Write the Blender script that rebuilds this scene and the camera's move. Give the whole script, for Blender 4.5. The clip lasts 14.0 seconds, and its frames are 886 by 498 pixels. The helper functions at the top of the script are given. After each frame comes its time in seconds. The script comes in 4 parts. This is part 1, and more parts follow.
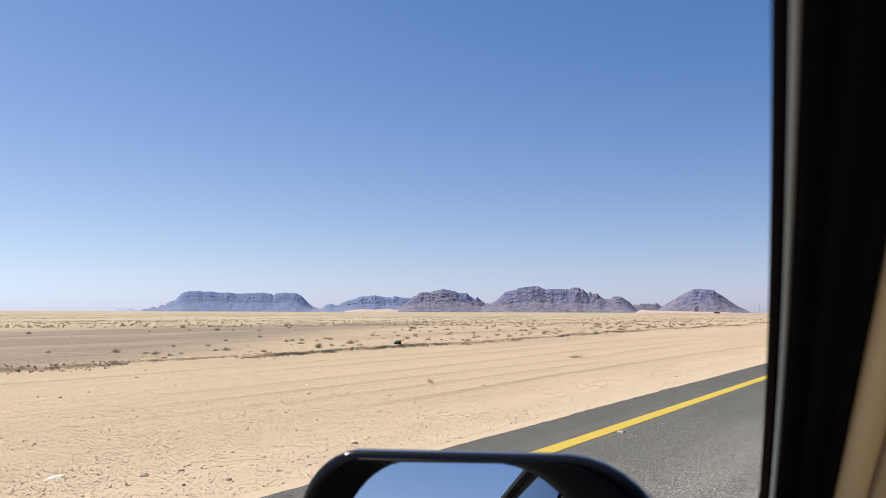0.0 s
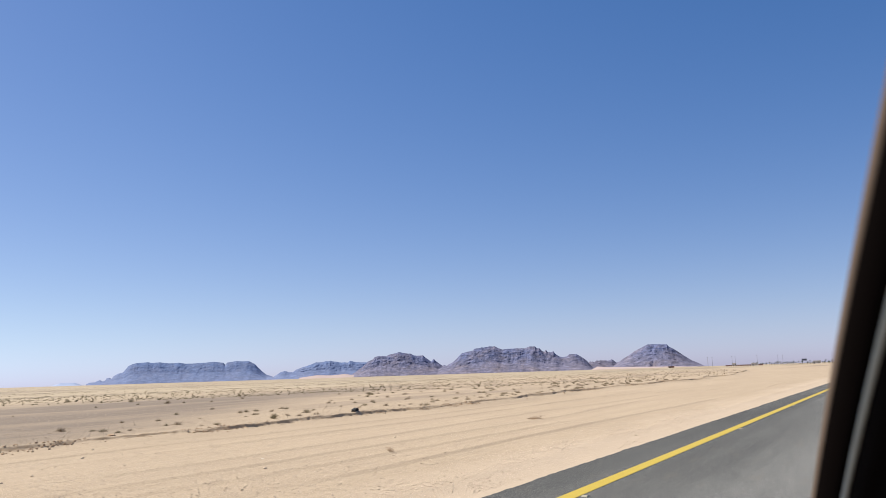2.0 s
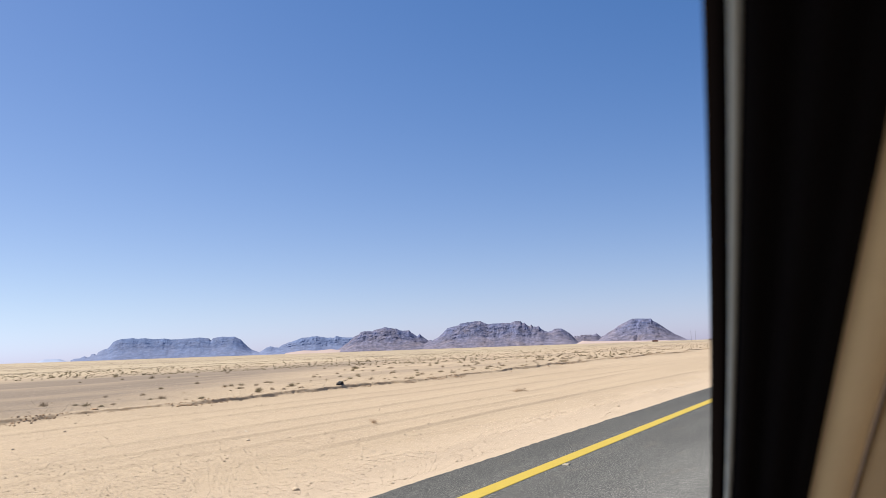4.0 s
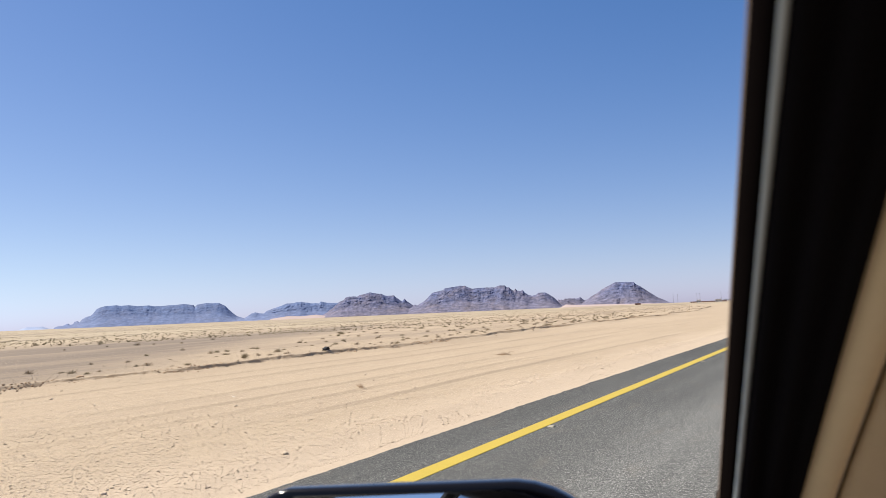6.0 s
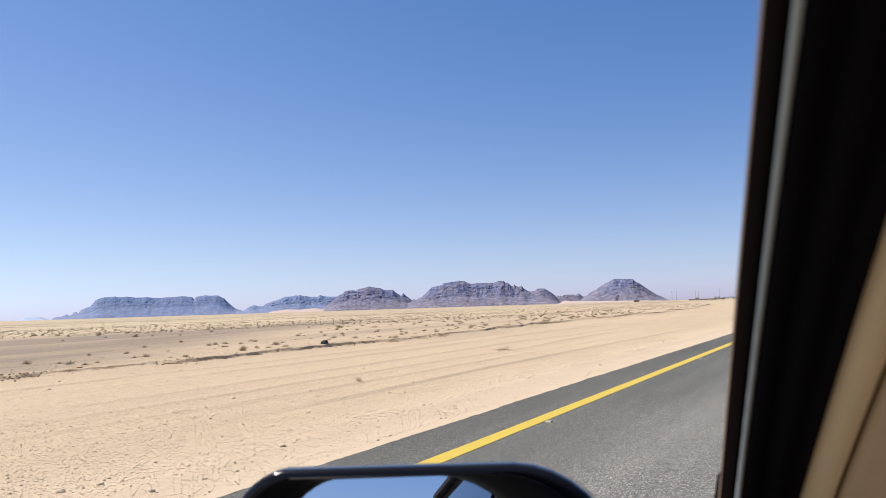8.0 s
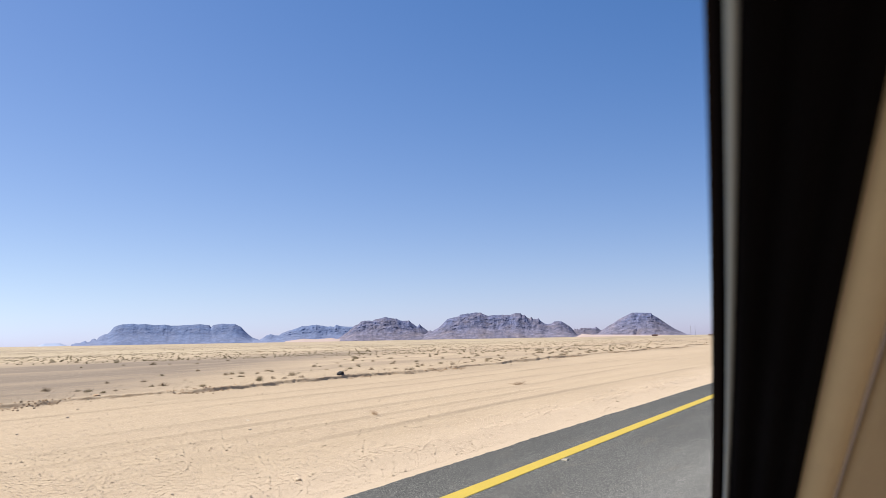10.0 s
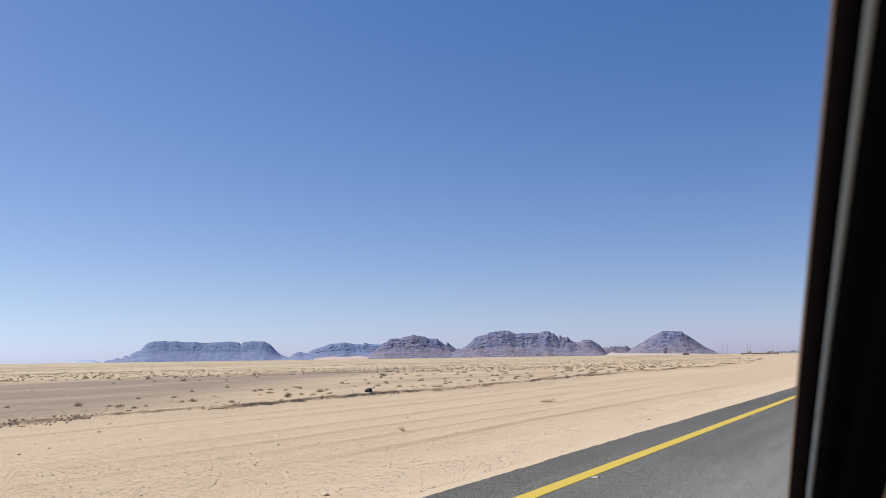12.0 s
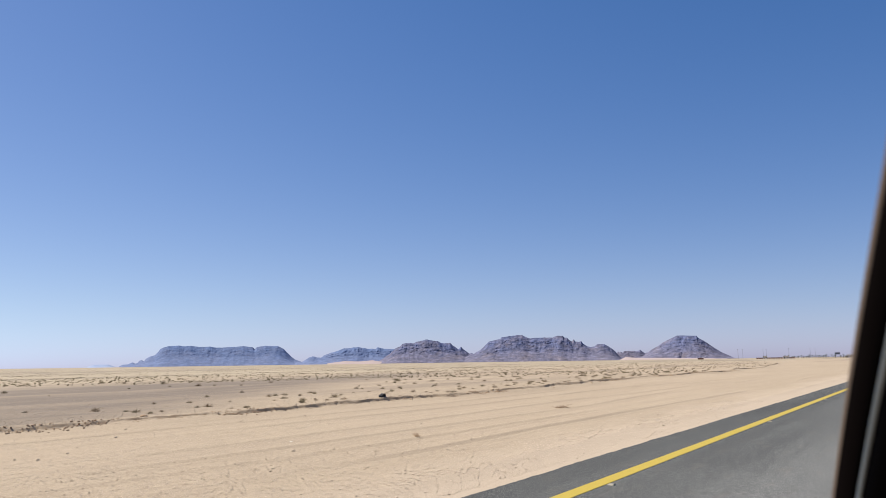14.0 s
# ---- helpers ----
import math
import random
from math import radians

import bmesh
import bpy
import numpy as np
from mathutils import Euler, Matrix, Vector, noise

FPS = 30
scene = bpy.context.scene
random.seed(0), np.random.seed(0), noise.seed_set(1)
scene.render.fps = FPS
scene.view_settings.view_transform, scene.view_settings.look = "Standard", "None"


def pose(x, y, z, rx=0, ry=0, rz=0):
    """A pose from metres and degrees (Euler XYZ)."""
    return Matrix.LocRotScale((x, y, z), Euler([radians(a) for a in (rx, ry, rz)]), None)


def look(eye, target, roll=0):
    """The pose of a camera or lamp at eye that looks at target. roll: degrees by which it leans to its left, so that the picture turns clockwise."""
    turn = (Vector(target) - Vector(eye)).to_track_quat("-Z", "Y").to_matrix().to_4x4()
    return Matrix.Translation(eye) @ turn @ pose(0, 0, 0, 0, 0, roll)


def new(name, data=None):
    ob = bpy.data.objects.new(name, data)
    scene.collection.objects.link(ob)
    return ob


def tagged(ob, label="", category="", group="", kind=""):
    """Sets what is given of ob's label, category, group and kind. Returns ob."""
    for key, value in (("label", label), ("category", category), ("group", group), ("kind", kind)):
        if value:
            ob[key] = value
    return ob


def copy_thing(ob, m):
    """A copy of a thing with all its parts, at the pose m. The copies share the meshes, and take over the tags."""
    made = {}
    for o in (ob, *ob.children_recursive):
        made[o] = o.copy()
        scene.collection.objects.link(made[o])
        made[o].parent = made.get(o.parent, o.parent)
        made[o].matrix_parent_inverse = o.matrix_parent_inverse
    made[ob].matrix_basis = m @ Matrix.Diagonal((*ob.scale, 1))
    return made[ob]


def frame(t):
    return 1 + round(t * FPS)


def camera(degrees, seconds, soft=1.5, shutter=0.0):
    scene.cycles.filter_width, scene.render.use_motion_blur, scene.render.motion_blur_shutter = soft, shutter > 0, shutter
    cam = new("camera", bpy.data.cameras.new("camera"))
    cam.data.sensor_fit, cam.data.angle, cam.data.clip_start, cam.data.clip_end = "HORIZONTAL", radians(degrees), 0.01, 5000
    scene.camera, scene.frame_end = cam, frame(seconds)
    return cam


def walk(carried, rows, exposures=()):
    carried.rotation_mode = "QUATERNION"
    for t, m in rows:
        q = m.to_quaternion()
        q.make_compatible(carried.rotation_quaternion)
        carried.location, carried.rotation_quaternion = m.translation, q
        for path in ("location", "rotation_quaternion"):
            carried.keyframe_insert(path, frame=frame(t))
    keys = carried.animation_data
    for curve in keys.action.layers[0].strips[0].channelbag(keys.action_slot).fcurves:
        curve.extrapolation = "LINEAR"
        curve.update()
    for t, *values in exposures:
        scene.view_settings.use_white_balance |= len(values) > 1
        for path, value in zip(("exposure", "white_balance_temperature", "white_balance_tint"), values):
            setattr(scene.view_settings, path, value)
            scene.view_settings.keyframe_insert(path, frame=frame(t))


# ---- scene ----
cam = camera(59.6, 14.0, soft=0.58)
cam.data.dof.use_dof = True
cam.data.dof.focus_distance = 60.0
cam.data.dof.aperture_fstop = 17.0

EYE = 1.7          # metres from the asphalt to the middle of the camera's path
PATH = [
    (0.0, pose(0.021, -0.009, 1.663, 94.68, -0.00, -56.35)),
    (0.5, pose(0.014, -0.019, 1.659, 94.74, 0.29, -55.50)),
    (1.0, pose(0.015, -0.021, 1.677, 96.97, 1.28, -56.78)),
    (1.5, pose(0.020, -0.008, 1.667, 98.58, 1.69, -58.43)),
    (2.0, pose(-0.023, 0.008, 1.730, 99.21, 1.92, -59.52)),
    (2.5, pose(-0.022, 0.014, 1.734, 99.41, 1.57, -59.70)),
    (3.0, pose(-0.034, 0.009, 1.732, 98.96, 1.59, -59.98)),
    (3.5, pose(-0.081, -0.011, 1.753, 97.77, 1.90, -60.17)),
    (3.8, pose(0.012, -0.003, 1.701, 97.51, 2.04, -60.40)),
    (4.0, pose(0.075, 0.003, 1.666, 97.34, 2.14, -60.55)),
    (4.2, pose(0.065, 0.003, 1.668, 96.70, 2.08, -60.67)),
    (6.3, pose(0.029, 0.007, 1.680, 94.68, 2.61, -61.70)),
    (6.5, pose(0.020, 0.005, 1.684, 94.97, 2.44, -61.51)),
    (7.0, pose(-0.001, 0.001, 1.700, 95.14, 2.14, -61.40)),
    (7.5, pose(0.046, 0.017, 1.665, 94.65, 1.99, -61.60)),
    (8.0, pose(0.044, 0.011, 1.668, 94.32, 1.97, -61.77)),
    (8.2, pose(0.042, 0.013, 1.668, 94.26, 1.72, -61.53)),
    (10.3, pose(-0.045, -0.021, 1.725, 96.81, 1.14, -60.51)),
    (10.5, pose(-0.051, -0.021, 1.725, 96.70, 0.99, -60.43)),
    (11.0, pose(-0.008, -0.006, 1.691, 96.77, 0.76, -59.47)),
    (11.5, pose(0.001, 0.014, 1.669, 97.36, 0.73, -58.44)),
    (12.0, pose(0.018, 0.010, 1.672, 98.02, 0.98, -58.51)),
    (12.5, pose(0.015, 0.007, 1.682, 97.76, 1.32, -59.57)),
    (13.0, pose(0.029, 0.012, 1.677, 97.21, 1.79, -59.75)),
    (13.5, pose(0.006, 0.008, 1.671, 97.04, 1.64, -58.56)),
    (13.8, pose(-0.014, 0.009, 1.693, 97.90, 1.24, -57.70)),
    (14.0, pose(-0.028, 0.009, 1.708, 98.37, 0.98, -57.54)),
]
EXPOSURES = [
    (0.0, 0.53, 6950, 10), (0.5, 0.52, 6950, 10), (1.5, 0.6, 6950, 10), (2.0, 0.47, 6720, 10), (2.5, 0.40, 6620, 10), (3.0, 0.35, 6640, 10),
    (3.5, 0.45, 6650, 10), (4.0, 0.57, 6800, 10), (6.5, 0.57, 6800, 10), (8.0, 0.62, 6750, 10), (10.5, 0.59, 6700, 10), (11.5, 0.38, 6620, 10),
    (12.0, 0.37, 6580, 10), (13.0, 0.48, 6650, 10), (13.5, 0.43, 6620, 10), (14.0, 0.36, 6570, 10),
]
walk(cam, PATH, EXPOSURES)

# ---- sky and sun ----
SUN_AZ, SUN_EL = 100.0, 52.0       # degrees from +x towards +y, above the horizon
world = bpy.data.worlds.new("desert_sky")
scene.world = world
world.use_nodes = True
wn = world.node_tree
sky = wn.nodes.new("ShaderNodeTexSky")
sky.sky_type = "NISHITA"
sky.sun_disc = False
sky.sun_elevation = radians(SUN_EL)
sky.sun_rotation = radians(90 - SUN_AZ)
sky.altitude = 700
sky.air_density, sky.dust_density, sky.ozone_density = 1.0, 0.6, 2.0
split = wn.nodes.new("ShaderNodeSeparateColor")
join = wn.nodes.new("ShaderNodeCombineColor")
wn.links.new(sky.outputs[0], split.inputs[0])


def sky_math(op, a, b):
    n = wn.nodes.new("ShaderNodeMath")
    n.operation = op
    for sock, v in zip(n.inputs, (a, b)):
        if isinstance(v, bpy.types.NodeSocket):
            wn.links.new(v, sock)
        else:
            sock.default_value = v
    return n.outputs[0]


# the clear dry-air blue of the clip's sky: each channel as scale * (channel / 10) ** power * 10
red, green, blue = split.outputs
blue = sky_math("ADD", blue, sky_math("MULTIPLY", red, 0.30))
for i, (channel, power, scale) in enumerate(((red, 1.17, 0.85), (green, 1.03, 0.768), (blue, 0.77, 0.785))):
    v = sky_math("POWER", sky_math("MULTIPLY", channel, 0.1), power)
    v = sky_math("MULTIPLY", v, scale * 10)
    if i == 0:
        haze = sky_math("POWER", v, 3.0)
        bend = sky_math("MULTIPLY", sky_math("ADD", v, 0.75), sky_math("ADD", sky_math("MULTIPLY", v, 0.118), 1.0))
        v = sky_math("DIVIDE", sky_math("MULTIPLY", sky_math("MULTIPLY", v, v), 1.70), bend)
    else:
        v = sky_math("ADD", v, sky_math("MULTIPLY", haze, (0.0, 0.0020, 0.0056)[i]))
    wn.links.new(v, join.inputs[i])
wn.links.new(join.outputs[0], wn.nodes["Background"].inputs[0])
wn.nodes["Background"].inputs[1].default_value = 0.085

sun = new("sun", bpy.data.lights.new("sun", "SUN"))
sun.data.energy, sun.data.angle, sun.data.color = 5.0, radians(0.53), (1.0, 0.95, 0.87)
sa, se = radians(SUN_AZ), radians(SUN_EL)
sun.matrix_world = look((60 * math.cos(sa) * math.cos(se), 60 * math.sin(sa) * math.cos(se), 60 * math.sin(se)), (0, 0, 0))


# ---- materials ----
class Mat:
    """A node material under construction."""

    def __init__(self, name, rough=0.8, metal=0.0, spec=0.5):
        self.m = bpy.data.materials.new(name)
        self.m.use_nodes = True
        self.t = self.m.node_tree
        self.b = self.t.nodes["Principled BSDF"]
        self.b.inputs["Roughness"].default_value = rough
        self.b.inputs["Metallic"].default_value = metal
        self.b.inputs["Specular IOR Level"].default_value = spec
        self.co = self.node("ShaderNodeTexCoord").outputs["Object"]

    def node(self, kind, **values):
        n = self.t.nodes.new(kind)
        for k, v in values.items():
            n.inputs[k].default_value = v
        return n

    def link(self, a, b):
        self.t.links.new(a, b)

    def scaled(self, sx, sy, sz, co=None):
        n = self.node("ShaderNodeMapping", Scale=(sx, sy, sz))
        self.link(co or self.co, n.inputs["Vector"])
        return n.outputs[0]

    def noise(self, scale, detail=4.0, rough=0.55, co=None, distortion=0.0):
        n = self.node("ShaderNodeTexNoise", Scale=scale, Detail=detail, Roughness=rough, Distortion=distortion)
        self.link(co or self.co, n.inputs["Vector"])
        return n.outputs[0]

    def cells(self, scale, co=None):
        n = self.node("ShaderNodeTexVoronoi", Scale=scale)
        self.link(co or self.co, n.inputs["Vector"])
        return n

    def ramp(self, value, *stops):
        n = self.node("ShaderNodeValToRGB")
        e = n.color_ramp.elements
        while len(e) < len(stops):
            e.new(0.5)
        for el, (p, c) in zip(e, stops):
            el.position, el.color = p, (*c, 1) if not isinstance(c, (int, float)) else (c, c, c, 1)
        self.link(value, n.inputs[0])
        return n.outputs[0]

    def mix(self, fac, a, b, mode="MIX"):
        n = self.node("ShaderNodeMix")
        n.data_type, n.blend_type = "RGBA", mode
        for sock, v in ((n.inputs[0], fac), (n.inputs[6], a), (n.inputs[7], b)):
            if isinstance(v, bpy.types.NodeSocket):
                self.link(v, sock)
            elif isinstance(v, tuple):
                sock.default_value = (*v, 1)
            else:
                sock.default_value = v
        return n.outputs[2]

    def math(self, op, a, b=0.0):
        n = self.node("ShaderNodeMath")
        n.operation = op
        for sock, v in ((n.inputs[0], a), (n.inputs[1], b)):
            if isinstance(v, bpy.types.NodeSocket):
                self.link(v, sock)
            else:
                sock.default_value = v
        return n.outputs[0]

    def color(self, c):
        if isinstance(c, tuple):
            self.b.inputs["Base Color"].default_value = (*c, 1)
        else:
            self.link(c, self.b.inputs["Base Color"])
        return self

    def bump(self, height, strength=0.5, distance=0.01):
        n = self.node("ShaderNodeBump", Strength=strength, Distance=distance)
        self.link(height, n.inputs["Height"])
        self.link(n.outputs[0], self.b.inputs["Normal"])
        return self


def mat_sand():
    k = Mat("desert_sand", rough=0.95, spec=0.15)
    xyz = k.node("ShaderNodeSeparateXYZ")
    k.link(k.co, xyz.inputs[0])
    fine = k.noise(20, 7, 0.78)
    streak = k.noise(1.0, 4, 0.6, co=k.scaled(0.09, 0.9, 1))
    broad = k.noise(0.08, 4, 0.6, co=k.scaled(0.35, 1, 1))
    base = k.ramp(broad, (0.3, (0.435, 0.340, 0.228)), (0.7, (0.497, 0.392, 0.268)))
    base = k.mix(k.ramp(streak, (0.42, 0.0), (0.62, 0.38)), base, (0.40, 0.31, 0.215))
    base = k.mix(k.ramp(fine, (0.36, 0.75), (0.56, 0.0)), base, (0.26, 0.195, 0.135))
    tracks = k.noise(1.0, 5, 0.7, co=k.scaled(0.035, 4.5, 1), distortion=0.15)
    base = k.mix(k.ramp(tracks, (0.38, 0.22), (0.54, 0.0)), base, (0.30, 0.235, 0.16))
    base = k.mix(k.ramp(tracks, (0.58, 0.0), (0.74, 0.34)), base, (0.60, 0.48, 0.345))
    edge = k.math("ADD", xyz.outputs["Y"], k.math("MULTIPLY", k.noise(0.35, 4, 0.6, co=k.scaled(0.4, 1, 1)), 4.0))
    strip = k.ramp(k.math("MULTIPLY", edge, 0.05), (0.40, 0.75), (0.52, 0.0))
    base = k.mix(strip, base, (0.487, 0.388, 0.282))
    # grit: small darker grains in patches
    grain = k.cells(40)
    pick = k.node("ShaderNodeSeparateColor")
    k.link(grain.outputs["Color"], pick.inputs[0])
    grit = k.math("MULTIPLY", k.ramp(grain.outputs["Distance"], (0.25, 1.0), (0.40, 0.0)), k.ramp(pick.outputs[0], (0.55, 0.0), (0.75, 1.0)))
    pale = k.math("MULTIPLY", k.ramp(grain.outputs["Distance"], (0.25, 1.0), (0.40, 0.0)), k.ramp(pick.outputs[1], (0.75, 0.0), (0.9, 0.6)))
    base = k.mix(pale, base, (0.62, 0.51, 0.38))
    where = k.ramp(k.noise(0.35, 3, 0.6, co=k.scaled(0.3, 1, 1)), (0.35, 0.35), (0.6, 1.0))
    base = k.mix(k.math("MULTIPLY", grit, where), base, (0.30, 0.225, 0.155))
    # dark gravel flat on the terrace, tapering off along the road, and thin gravel bands beyond it
    wav = k.noise(0.05, 5, 0.65, co=k.scaled(0.3, 1.0, 1), distortion=0.3)
    wob = k.math("MULTIPLY", k.math("SUBTRACT", wav, 0.5), 26.0)
    side = k.math("SUBTRACT", k.math("SUBTRACT", xyz.outputs["Y"], k.math("MULTIPLY", xyz.outputs["X"], 0.52)), 10.0)
    side = k.ramp(k.math("MULTIPLY", k.math("ADD", side, wob), 0.1), (0.0, 0.0), (0.85, 1.0))
    near = k.ramp(k.math("MULTIPLY", k.math("ADD", xyz.outputs["Y"], k.math("MULTIPLY", wob, 0.2)), 0.01), (0.211, 0.0), (0.222, 1.0), (0.60, 1.0), (0.80, 0.0))
    flat = k.math("MULTIPLY", side, near)
    band = k.ramp(k.noise(0.022, 6, 0.65, co=k.scaled(0.12, 1.0, 1), distortion=0.5), (0.50, 0.0), (0.56, 0.6))
    far = k.ramp(k.math("MULTIPLY", xyz.outputs["Y"], 0.01), (0.245, 0.0), (0.275, 1.0))
    flat = k.math("MAXIMUM", flat, k.math("MULTIPLY", band, far))
    tone = k.mix(k.noise(5, 6, 0.75), (0.148, 0.116, 0.086), (0.258, 0.206, 0.155))
    scrub = k.ramp(k.math("MULTIPLY", xyz.outputs["Y"], 0.001), (0.05, 0.0), (0.11, 0.55))
    base = k.mix(scrub, base, k.mix(k.ramp(k.noise(0.25, 6, 0.7, co=k.scaled(0.08, 0.7, 1), distortion=0.3), (0.36, 0.0), (0.62, 1.0)), (0.27, 0.230, 0.145), (0.46, 0.385, 0.265)))
    drift = k.ramp(k.noise(0.25, 5, 0.65, co=k.scaled(0.12, 1.0, 1), distortion=0.6), (0.46, 1.0), (0.64, 0.6))
    base = k.mix(k.math("MULTIPLY", flat, drift), base, tone)
    # brown crumbling earth where the ground stands steep
    geo = k.node("ShaderNodeNewGeometry")
    up = k.node("ShaderNodeSeparateXYZ")
    k.link(geo.outputs["True Normal"], up.inputs[0])
    steep = k.ramp(up.outputs["Z"], (0.66, 0.85), (0.90, 0.0))
    earth = k.mix(k.noise(9, 6, 0.7), (0.40, 0.255, 0.128), (0.62, 0.445, 0.265))
    base = k.mix(steep, base, earth)
    k.color(base)
    relief = k.mix(0.2, k.noise(20, 7, 0.75), k.cells(34).outputs["Distance"])
    return k.bump(relief, 0.5, 0.026).m


def mat_asphalt():
    k = Mat("asphalt", rough=0.9, spec=0.2)
    grain = k.cells(110)
    chip = k.node("ShaderNodeSeparateColor")
    k.link(k.cells(150).outputs["Color"], chip.inputs[0])
    coarse = k.node("ShaderNodeSeparateColor")
    k.link(k.cells(78).outputs["Color"], coarse.inputs[0])
    stone = k.ramp(k.math("ADD", k.math("MULTIPLY", chip.outputs[0], 0.6), k.math("MULTIPLY", coarse.outputs[0], 0.4)), (0.08, (0.026, 0.026, 0.024)), (0.45, (0.066, 0.066, 0.060)), (0.70, (0.135, 0.134, 0.120)), (0.90, (0.36, 0.35, 0.31)))
    wear = k.ramp(k.noise(0.5, 5, 0.6, co=k.scaled(0.05, 1.3, 1)), (0.35, 0.75), (0.65, 1.2))
    patch = k.ramp(k.noise(0.25, 4, 0.6, co=k.scaled(0.4, 1, 1)), (0.3, 0.88), (0.7, 1.1))
    c = k.mix(1.0, stone, wear, "MULTIPLY")
    c = k.mix(1.0, c, patch, "MULTIPLY")
    xyz = k.node("ShaderNodeSeparateXYZ")
    k.link(k.co, xyz.inputs[0])
    across = k.math("MULTIPLY", k.math("ADD", xyz.outputs["Y"], k.math("MULTIPLY", k.noise(0.8, 3, 0.6, co=k.scaled(0.1, 1, 1)), 0.8)), 0.1)
    c = k.mix(1.0, c, k.ramp(across, (0.20, 1.45), (0.34, 1.12), (0.47, 0.86)), "MULTIPLY")
    dust = k.ramp(k.noise(3, 5, 0.7, co=k.scaled(0.3, 1, 1)), (0.55, 0.0), (0.8, 0.35))
    c = k.mix(dust, c, (0.20, 0.165, 0.125))
    k.color(c)
    return k.bump(grain.outputs["Distance"], 0.3, 0.004).m


def mat_line(name, a, b):
    k = Mat(name, rough=0.6, spec=0.4)
    worn = k.ramp(k.noise(60, 4, 0.7), (0.28, 1.0), (0.36, 0.0))
    c = k.mix(k.noise(2.5, 5, 0.6), a, b)
    c = k.mix(k.math("MULTIPLY", worn, 0.7), c, (0.12, 0.11, 0.09))
    return k.color(c).bump(k.noise(140, 3, 0.6), 0.4, 0.004).m


def mat_rock(name, dark, light, warm, scale=1.0, rugged=1.0):
    k = Mat(name, rough=0.95, spec=0.1)
    strata = k.noise(0.02 * scale, 6, 0.7, co=k.scaled(0.3, 0.3, 4.0), distortion=0.4)
    blotch = k.noise(0.010 * scale, 6, 0.7)
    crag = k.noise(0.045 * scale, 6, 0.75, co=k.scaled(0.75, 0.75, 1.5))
    c = k.ramp(strata, (0.36, dark), (0.50, light), (0.62, dark))
    c = k.mix(k.ramp(blotch, (0.45, 0.0), (0.7, 0.6)), c, warm)
    xyz = k.node("ShaderNodeSeparateXYZ")
    k.link(k.co, xyz.inputs[0])
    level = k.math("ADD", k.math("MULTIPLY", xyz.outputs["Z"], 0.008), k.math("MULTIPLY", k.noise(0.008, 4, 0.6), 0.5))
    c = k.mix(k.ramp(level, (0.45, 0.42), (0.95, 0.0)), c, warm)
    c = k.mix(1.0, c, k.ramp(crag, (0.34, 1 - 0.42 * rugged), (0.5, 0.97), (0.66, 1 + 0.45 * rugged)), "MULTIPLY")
    k.color(c)
    return k.bump(k.noise(0.05 * scale, 8, 0.75, co=k.scaled(1, 1, 1.3)), 0.8 * rugged, 6.0).m


def mat_grain(name, a, b, scale=30, rough=0.9, spec=0.2, bump=0.4, dist=0.004):
    k = Mat(name, rough=rough, spec=spec)
    info = k.node("ShaderNodeObjectInfo")
    geo = k.node("ShaderNodeNewGeometry")
    c = k.mix(k.noise(scale, 5, 0.65), a, b)
    v = k.math("ADD", 0.75, k.math("MULTIPLY", geo.outputs["Random Per Island"], 0.35))
    v = k.math("ADD", v, k.math("MULTIPLY", info.outputs["Random"], 0.15))
    comb = k.node("ShaderNodeCombineXYZ")
    for i in range(3):
        k.link(v, comb.inputs[i])
    c = k.mix(1.0, c, comb.outputs[0], "MULTIPLY")
    return k.color(c).bump(k.noise(scale * 2, 4, 0.6), bump, dist).m


def mat_plain(name, c, rough=0.5, metal=0.0, spec=0.5, scale=60, vary=0.12, bump=0.15, coat=0.0):
    k = Mat(name, rough=rough, metal=metal, spec=spec)
    dark = tuple(v * (1 - vary) for v in c)
    k.color(k.mix(k.noise(scale, 5, 0.6), dark, c))
    k.b.inputs["Coat Weight"].default_value = coat
    r = k.ramp(k.noise(scale * 0.2, 4, 0.6), (0.3, rough * 0.85), (0.7, min(1.0, rough * 1.15)))
    k.link(r, k.b.inputs["Roughness"])
    return k.bump(k.noise(scale * 6, 3, 0.6), bump, 0.001).m


SAND = mat_sand()
ASPHALT = mat_asphalt()
YELLOW = mat_line("yellow_road_paint", (0.43, 0.305, 0.028), (0.52, 0.38, 0.048))
WHITE = mat_line("white_road_paint", (0.46, 0.455, 0.43), (0.60, 0.59, 0.56))
# bluish distance haze is put into these three rock colours, palest for the farthest
HAZY_ROCK = mat_rock("hazy_mesa_rock", (0.078, 0.099, 0.188), (0.132, 0.146, 0.236), (0.222, 0.184, 0.192), 1.0, 1.0)
HAZY_ROCK_BLUE = mat_rock("hazy_blue_mesa_rock", (0.112, 0.162, 0.290), (0.140, 0.190, 0.318), (0.185, 0.206, 0.296), 0.9, 0.5)
HAZY_ROCK_PALE = mat_rock("hazy_pale_far_rock", (0.34, 0.40, 0.53), (0.36, 0.42, 0.55), (0.36, 0.42, 0.54), 0.9, 0.08)
DUNE = mat_grain("pink_dune_sand", (0.36, 0.28, 0.25), (0.42, 0.33, 0.295), 0.03, bump=0.2, dist=1.0)
STONE = mat_grain("desert_stone", (0.36, 0.285, 0.20), (0.60, 0.485, 0.35), 25)
CLOD = mat_grain("dark_earth", (0.25, 0.165, 0.098), (0.47, 0.335, 0.205), 14)
GRIT = mat_grain("pale_grit", (0.46, 0.365, 0.26), (0.72, 0.60, 0.45), 25)
